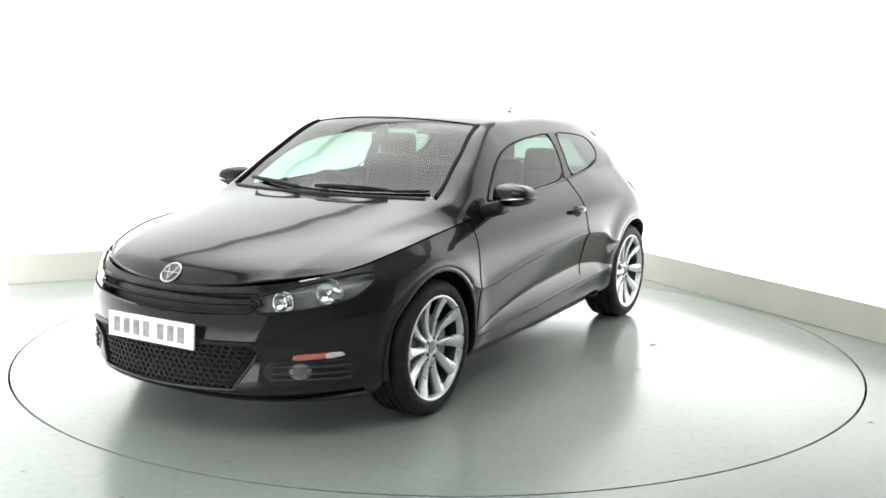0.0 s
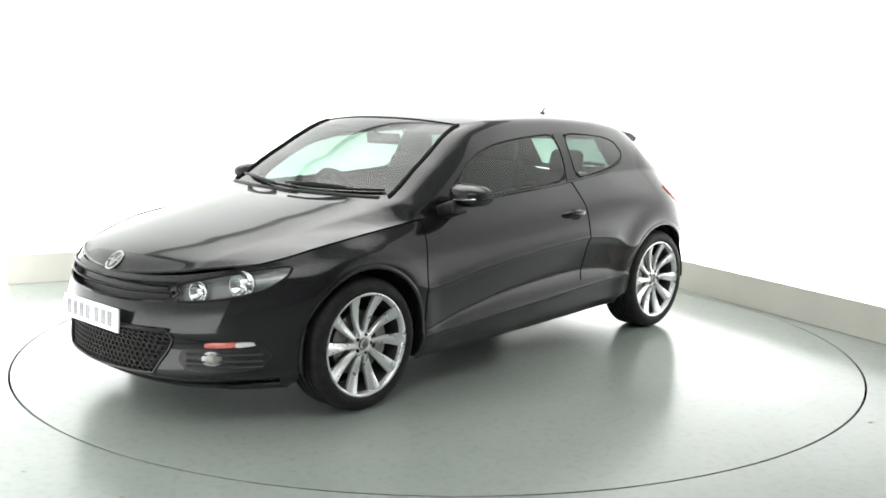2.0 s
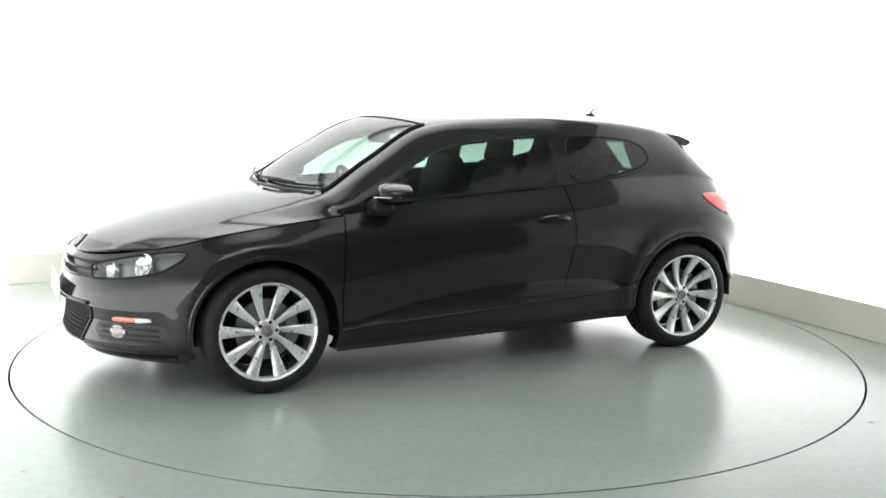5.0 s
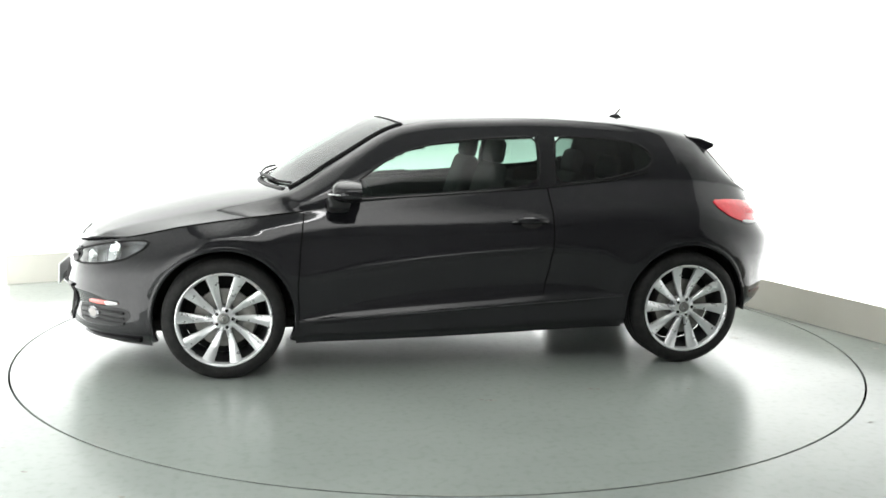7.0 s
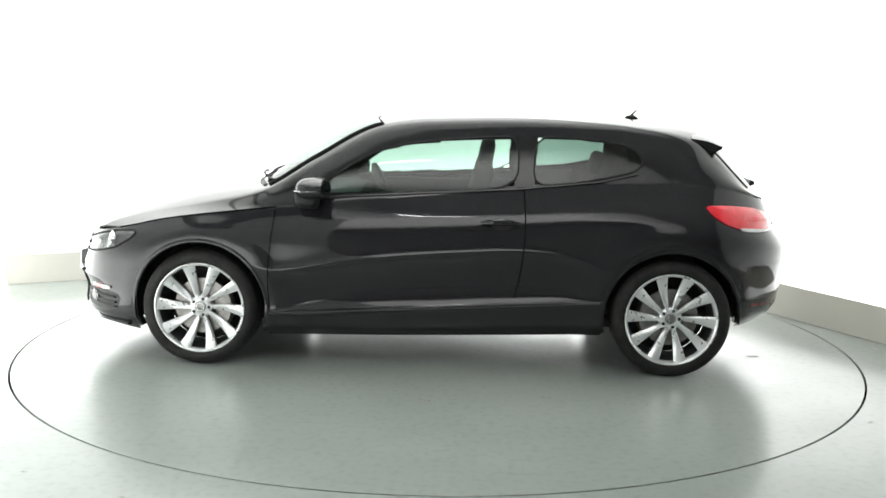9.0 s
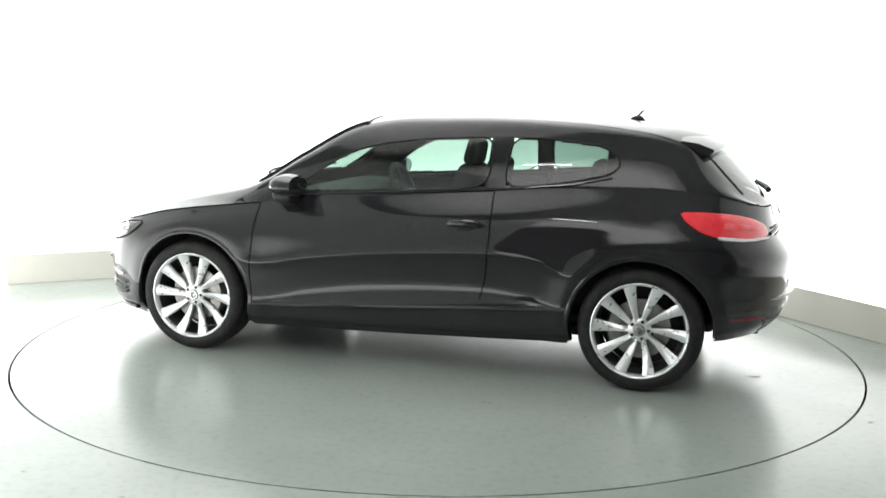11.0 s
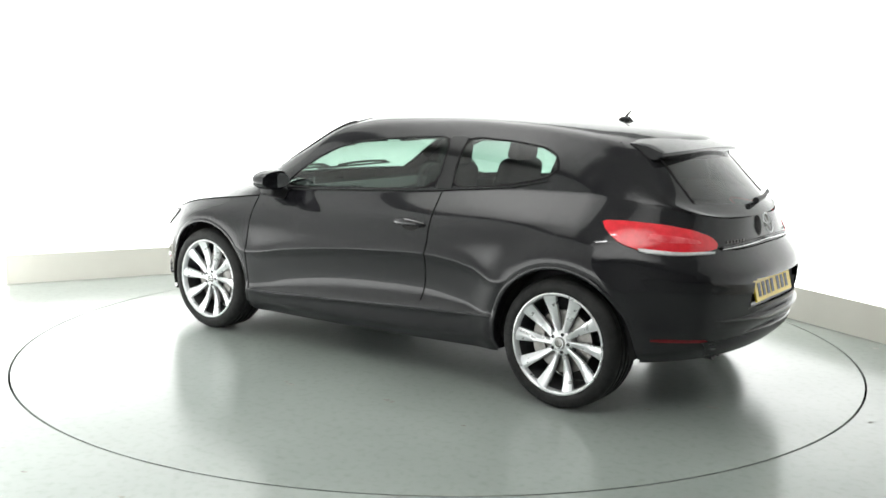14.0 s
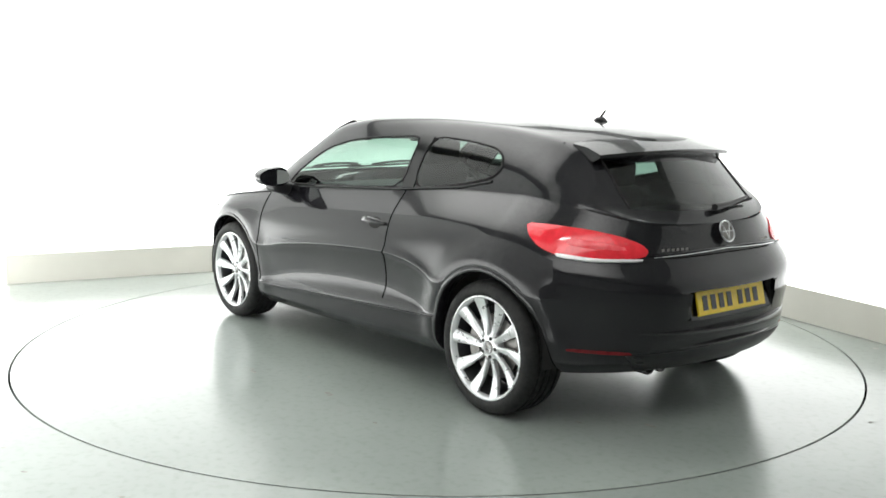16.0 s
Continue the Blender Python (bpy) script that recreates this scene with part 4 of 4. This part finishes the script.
    part("diffuser", patch([Vector(q) for q in ((-0.60, 0.37), (0, 0.385), (0.60, 0.37), (0.52, 0.29), (0, 0.285), (-0.52, 0.29))], rear_face, 0.003, 0.02, step=0.03), BLACK_PLASTIC, car, "matt black lower bumper insert")
    part("lower_ledge", tube(ledge(-2.036, 0.88, 0.392, -0.008, 40), 0.010, 8, False, 0.6), PAINT, car)
    # tips take a darkened colour standing for the shade under the bumper
    for y in (0.325, 0.412):
        bm = lathe([(0.028, 0.0), (0.036, -0.004), (0.038, 0.0), (0.038, 0.20), (0.030, 0.20), (0.030, 0.004), (0.028, 0.0)], 24)
        bm.transform(pose(-1.880, y, 0.288, 0, 0, 270))
        part("exhaust_tip", bm, ALLOY_SHADED, car, "round steel exhaust tip, coloured dark as in shade")
    bm = box((0.35, 0.42, 0.14), (-1.60, -0.25, 0.29), 0.05)
    part("silencer", bm, UNDER, car)
    # spoiler
    bm = bmesh.new()
    rows = []
    for k in range(25):
        y = -0.49 + 0.98 * k / 24
        q = (y / 0.49) ** 2
        xe, ze = -1.668 + 0.065 * q ** 1.5, 1.258 - 0.020 * q
        xs, zs = -1.46 + 0.03 * q, 1.334 - 0.056 * q
        sec = [(xs, zs + 0.004), ((xs + xe) / 2, (zs + ze) / 2 + 0.012), (xe + 0.015, ze + 0.006), (xe, ze), (xe + 0.004, ze - 0.016), (xe + 0.04, ze - 0.046 + 0.012 * q), (xs - 0.06, zs - 0.075 + 0.02 * q), (xs, zs - 0.03)]
        rows.append([bm.verts.new((x, y, z)) for x, z in sec])
    for A, B in zip(rows, rows[1:]):
        for j in range(8):
            bm.faces.new((A[j], A[(j + 1) % 8], B[(j + 1) % 8], B[j]))
    bm.faces.new(rows[0])
    bm.faces.new(rows[-1])
    part("roof_spoiler", bm, PAINT, car, "gloss black roof spoiler")
    # rear wiper
    piv = Vector((-1.892, 0.02, 1.000))
    part("rear_wiper", tube([piv + Vector((-0.012, 0, 0)), piv + Vector((-0.006, -0.14, 0.012)), piv + Vector((0.050, -0.35, 0.030))], [0.018, 0.011, 0.006], 8), BLACK_PLASTIC, car, "black rear wiper arm")
    part("wiper_blade", tube([piv + Vector((0.0, -0.12, -0.002)), piv + Vector((0.056, -0.39, 0.016))], 0.007, 6), SEAL, car)
    # aerial
    a = part("aerial", tube([(-1.10, 0, 1.372), (-1.13, 0, 1.388), (-1.17, 0, 1.390), (-1.20, 0, 1.368)], [0.004, 0.014, 0.014, 0.008], 10), BLACK_PLASTIC, car, "stubby black roof aerial")
    part("mast", tube([(-1.145, 0, 1.392), (-1.185, 0, 1.436)], [0.007, 0.005], 8), BLACK_PLASTIC, a)


def build_side():
    both("door_gap", lambda: strip([(-0.482, 1.004), (-0.49, 0.86), (-0.49, 0.74), (-0.47, 0.55), (-0.44, 0.42)], on_side, 0.0035, 0.0), GAP)
    both("door_gap", lambda: strip([(0.87, 0.875), (0.89, 0.70), (0.905, 0.50), (0.90, 0.315)], on_side, 0.0035, 0.0), GAP)
    both("waist_trim", lambda: strip([(0.70, 0.936), (0.40, 0.952), (0.0, 0.974), (-0.46, 0.999), (-0.90, 1.044), (-1.10, 1.086)], on_side, 0.006, 0.003, flat=1.2), GLOSS_BLACK, None, "black waist moulding under the glass")
    both("pillar_cover", lambda: patch([Vector(q) for q in ((-0.440, 1.008), (-0.450, 1.282), (-0.550, 1.282), (-0.535, 1.014))], on_side, 0.004, 0.008, 3), GLOSS_BLACK, None, "gloss black pillar cover")
    # handles
    dish = [Vector((-0.365 + 0.060 * math.cos(k * 0.3142), 0.818 + 0.030 * math.sin(k * 0.3142))) for k in range(20)]

    def bowl():
        return patch(dish, on_side, 0.001, 0.004, 4)

    def grip():
        pts = []
        for k in range(11):
            t = k / 10
            p, n = on_side(-0.255 - 0.20 * t, 0.822)
            pts.append(p + n * (0.006 + 0.032 * math.sin(math.pi * t) ** 0.6))
        return tube(pts, [0.008 + 0.006 * math.sin(math.pi * k / 10) for k in range(11)], 8, False, 1.3)
    both("handle_dish", bowl, UNDER)
    both("door_handle", grip, PAINT, None, "gloss black door handle")
    # bonnet gaps and bonnet edge
    ia, ib = 0, station(0.86)
    gap = [Vector(TOP[i, 0]) for i in range(ia, ib, 3)]
    both("bonnet_gap", lambda: tube([p + Vector((0, 0, 0.0005)) for p in gap], 0.004, 6), GAP)
    front = [Vector(TOP[0, j]) for j in range(0, NB + NC + 1)]
    both("bonnet_edge", lambda: tube(front, 0.007, 6), PAINT)
    # screen surround
    ring = [Vector(TOP[i, NB + 5]) for i in range(WS_A, WS_B, 3)] + [Vector(TOP[WS_B, NB + 5])]
    both("screen_trim", lambda: tube([p + Vector((0.004, 0, 0.004)) for p in ring], 0.009, 8), SEAL, None, "black screen trim")
    both("screen_header", lambda: tube([Vector(TOP[WS_B, j]) + Vector((0, 0, 0.002)) for j in range(NB + 5, NB + NC + 1)], 0.004, 6), SEAL)
    both("cowl", lambda: tube([Vector(TOP[WS_A, j]) + Vector((0.012, 0, -0.006)) for j in range(NB + 8, NB + NC + 1)], 0.016, 8, False, 0.5), BLACK_PLASTIC, None, "black scuttle panel")
    both("rear_glass_trim", lambda: tube([Vector(TOP[i, NB + 6]) for i in range(RW_A, RW_B + 1, 2)], 0.006, 6), SEAL)


def build_mirrors():
    def shell():
        bm = bmesh.new()
        bmesh.ops.create_uvsphere(bm, u_segments=28, v_segments=18, radius=1)
        for v in bm.verts:
            x, y, z = v.co
            back = max(0.0, -x)
            v.co = Vector((0.090 * math.copysign(abs(x) ** 0.85, x), 0.100 * math.copysign(abs(y) ** 0.75, y), 0.054 * math.copysign(abs(z) ** 0.8, z) * (1.0 - 0.22 * y)))
            v.co.z += 0.012 * (1 - y) * (0.5 if z > 0 else -0.2)
            if x < -0.35:
                v.co.x = -0.060
            v.co.x -= 0.030 * (y + 1) * 0.5
        bm.transform(pose(0.660, 0.955, 0.995, 0, 0, -8))
        return bm
    L, R = both("wing_mirror", shell, PAINT, None, "gloss black wing mirror with indicator strip")
    for s, M in ((1, L), (-1, R)):
        mk = (lambda b: b) if s > 0 else flip
        part("mirror_foot", mk(box((0.11, 0.13, 0.075), (0.690, 0.870, 0.925), 0.022, (18, 0, 0), 1.15)), BLACK_PLASTIC, M)
        g = bmesh.new()
        bmesh.ops.create_circle(g, cap_ends=True, segments=28, radius=1)
        for v in g.verts:
            v.co = Vector((0, 0.086 * math.copysign(abs(v.co.x) ** 0.8, v.co.x), 0.043 * math.copysign(abs(v.co.y) ** 0.8, v.co.y)))
        g.transform(pose(0.588, 0.952, 0.997, 0, 0, -18))
        part("mirror_glass", mk(g), MIRROR, M, "silver mirror glass")
        part("indicator_strip", mk(tube([(0.748, 0.935, 0.982), (0.735, 0.985, 0.985), (0.705, 1.030, 0.988), (0.655, 1.052, 0.991)], 0.0045, 6)), CHROME, M, "bright indicator strip")


def build_wipers():
    for y0, y1 in ((-0.50, 0.10), (0.02, 0.62)):
        pts, arm = [], []
        for k in range(13):
            t = k / 12
            y = y0 + (y1 - y0) * t
            hit, n, _, _ = SHELL.ray_cast(Vector((1.055 - 0.20 * (abs(y) / 0.7) ** 2 + 0.03 * t, abs(y), 3)), Vector((0, 0, -1)))
            pts.append(Vector((hit.x, y, hit.z + 0.012)))
            arm.append(Vector((hit.x + 0.035 * (1 - t), y, hit.z + 0.020 + 0.010 * math.sin(math.pi * min(1.0, t * 1.5)))))
        b = part("wiper", tube(pts, 0.007, 6), SEAL, car, "black windscreen wiper")
        part("wiper_arm", tube(arm[:9], 0.009, 6), BLACK_PLASTIC, b)


def build_seat(x, y, rear=False):
    root = new("seat")
    root.parent = car
    root["label"] = "black cloth car seat with headrest"
    lean = -16
    part("cushion", box((0.50, 0.48, 0.16), (x + 0.24, y, 0.50), 0.05, (0, -6, 0)), INTERIOR, root)
    part("backrest", box((0.13, 0.47, 0.60 if not rear else 0.48), (x - 0.07, y, 0.83 if not rear else 0.78), 0.05, (0, lean, 0), 0.85), INTERIOR, root)
    hz = 1.185 if not rear else 1.085
    hx = x - 0.155 if not rear else x - 0.13
    part("headrest", box((0.09, 0.26, 0.15), (hx, y, hz), 0.035, (0, lean + 4, 0), 0.9), INTERIOR, root)
    for k in (-1, 1):
        part("headrest_post", tube([(hx + 0.005, y + 0.06 * k, hz - 0.02), (hx + 0.03, y + 0.06 * k, hz - 0.16)], 0.006, 6), STEEL, root)


def build_interior():
    for y in (0.36, -0.36):
        build_seat(-0.12, y)
        build_seat(-0.86, y * 0.95, True)
    bm = bmesh.new()
    rows = []
    for k in range(17):
        y = -0.68 + 1.36 * k / 16
        hump = 0.03 * math.exp(-((y + 0.36) / 0.17) ** 2)
        rows.append([bm.verts.new(q) for q in ((0.96, y, 0.905), (0.80, y, 0.932), (0.62, y, 0.928 + hump), (0.52, y, 0.895 + hump), (0.48, y, 0.80), (0.55, y, 0.55), (0.95, y, 0.50))])
    for A, B in zip(rows, rows[1:]):
        for j in range(6):
            bm.faces.new((A[j], A[j + 1], B[j + 1], B[j]))
    part("dashboard", bm, DASH, car, "black soft-touch dashboard")
    w = tube([(0.19 * math.cos(k * 0.19635), 0.19 * math.sin(k * 0.19635), 0) for k in range(32)], 0.016, 8, True)
    m = pose(0.40, -0.36, 0.865, 0, -68, 0)
    w.transform(m)
    sw = part("steering_wheel", w, DASH, car, "black three-spoke steering wheel")
    for a in (0, 180, 270):
        b = tube([(0.05 * math.cos(radians(a + 90)), 0.05 * math.sin(radians(a + 90)), 0), (0.185 * math.cos(radians(a + 90)), 0.185 * math.sin(radians(a + 90)), 0)], 0.014, 6)
        b.transform(m)
        part("wheel_spoke", b, DASH, sw)
    hub = lathe([(0.0005, 0.02), (0.05, 0.018), (0.06, 0.0), (0.05, -0.03)], 20, "z")
    hub.transform(m)
    part("wheel_boss", hub, DASH, sw)
    part("rear_view_mirror", box((0.03, 0.24, 0.065), (0.36, 0.0, 1.245), 0.012, (0, 10, 8)), GLOSS_BLACK, car, "black rear view mirror")
    part("mirror_stem", tube([(0.38, 0, 1.25), (0.44, 0, 1.30)], 0.01, 6), GLOSS_BLACK, car)
    for s in (1, -1):
        part("sun_visor", box((0.16, 0.36, 0.02), (0.24, 0.33 * s, 1.305), 0.006, (0, 12, 0)), HEADLINER, car)
        part("door_trim", box((1.25, 0.05, 0.55), (0.18, 0.77 * s, 0.66), 0.02), INTERIOR, car, "black door lining")
        lean = box((0.34, 0.03, 0.30), (0, 0, 0), 0.012, (35, 0, 0))
        lean.transform(Matrix.Translation((-1.225, 0.575, 1.160)))
        part("pillar_trim", lean if s > 0 else flip(lean), INTERIOR, car, "black inner pillar lining")
        part("side_trim", box((0.9, 0.05, 0.52), (-0.98, 0.70 * s, 0.66), 0.02), INTERIOR, car)
    # headliner
    vs, fs = [], []
    ia, ib = WS_B + 1, RW_A - 1
    G = TOP[ia:ib:4, NB + 1:]
    a, b = G.shape[:2]
    for s in (1, -1):
        o = len(vs)
        vs += (G * np.array([1, s * 0.97, 1]) - np.array([0, 0, 0.028])).reshape(-1, 3).tolist()
        for i in range(a - 1):
            for j in range(b - 1):
                fs.append((o + i * b + j, o + (i + 1) * b + j, o + (i + 1) * b + j + 1, o + i * b + j + 1))
    mesh_object("headliner", vs, fs, HEADLINER, car, "grey cloth headliner")
    part("parcel_shelf", box((0.48, 1.16, 0.03), (-1.42, 0, 0.90), 0.01), INTERIOR, car)
    part("boot_lining", box((0.04, 1.1, 0.5), (-1.78, 0, 0.66), 0.01), INTERIOR, car)


build_arches()
build_underbody()
build_front()
build_headlamps()
build_tail()
build_side()
build_mirrors()
build_wipers()
build_interior()


def motions():
    off = Vector((-0.0014, -0.1354, 0))
    turn = ((0.0, -120.86), (0.5, -123.36), (1.0, -126.59), (1.5, -130.03), (2.0, -133.62), (2.5, -137.15), (3.0, -140.65), (3.5, -144.13), (4.0, -147.66),
            (4.5, -151.22), (5.0, -154.82), (5.5, -158.42), (6.0, -162.01), (6.5, -165.58), (7.0, -169.10), (7.5, -172.57), (8.0, -175.95), (8.5, -179.32), (9.0, -182.72),
            (9.5, -186.14), (10.0, -189.57), (10.5, -193.0), (11.0, -196.44), (11.5, -199.88), (12.0, -203.31), (12.5, -206.75), (13.0, -210.2), (13.5, -213.69), (14.0, -217.19),
            (14.5, -220.68), (15.0, -224.21), (15.5, -227.71), (16.0, -231.25))
    car_rows, table_rows = [], []
    for t, a in turn:
        m = pose(0, 0, 0, 0, 0, a)
        table_rows.append((t, m))
        car_rows.append((t, m @ Matrix.Translation(off)))
    walk(turntable, table_rows)
    walk(car, car_rows)


motions()
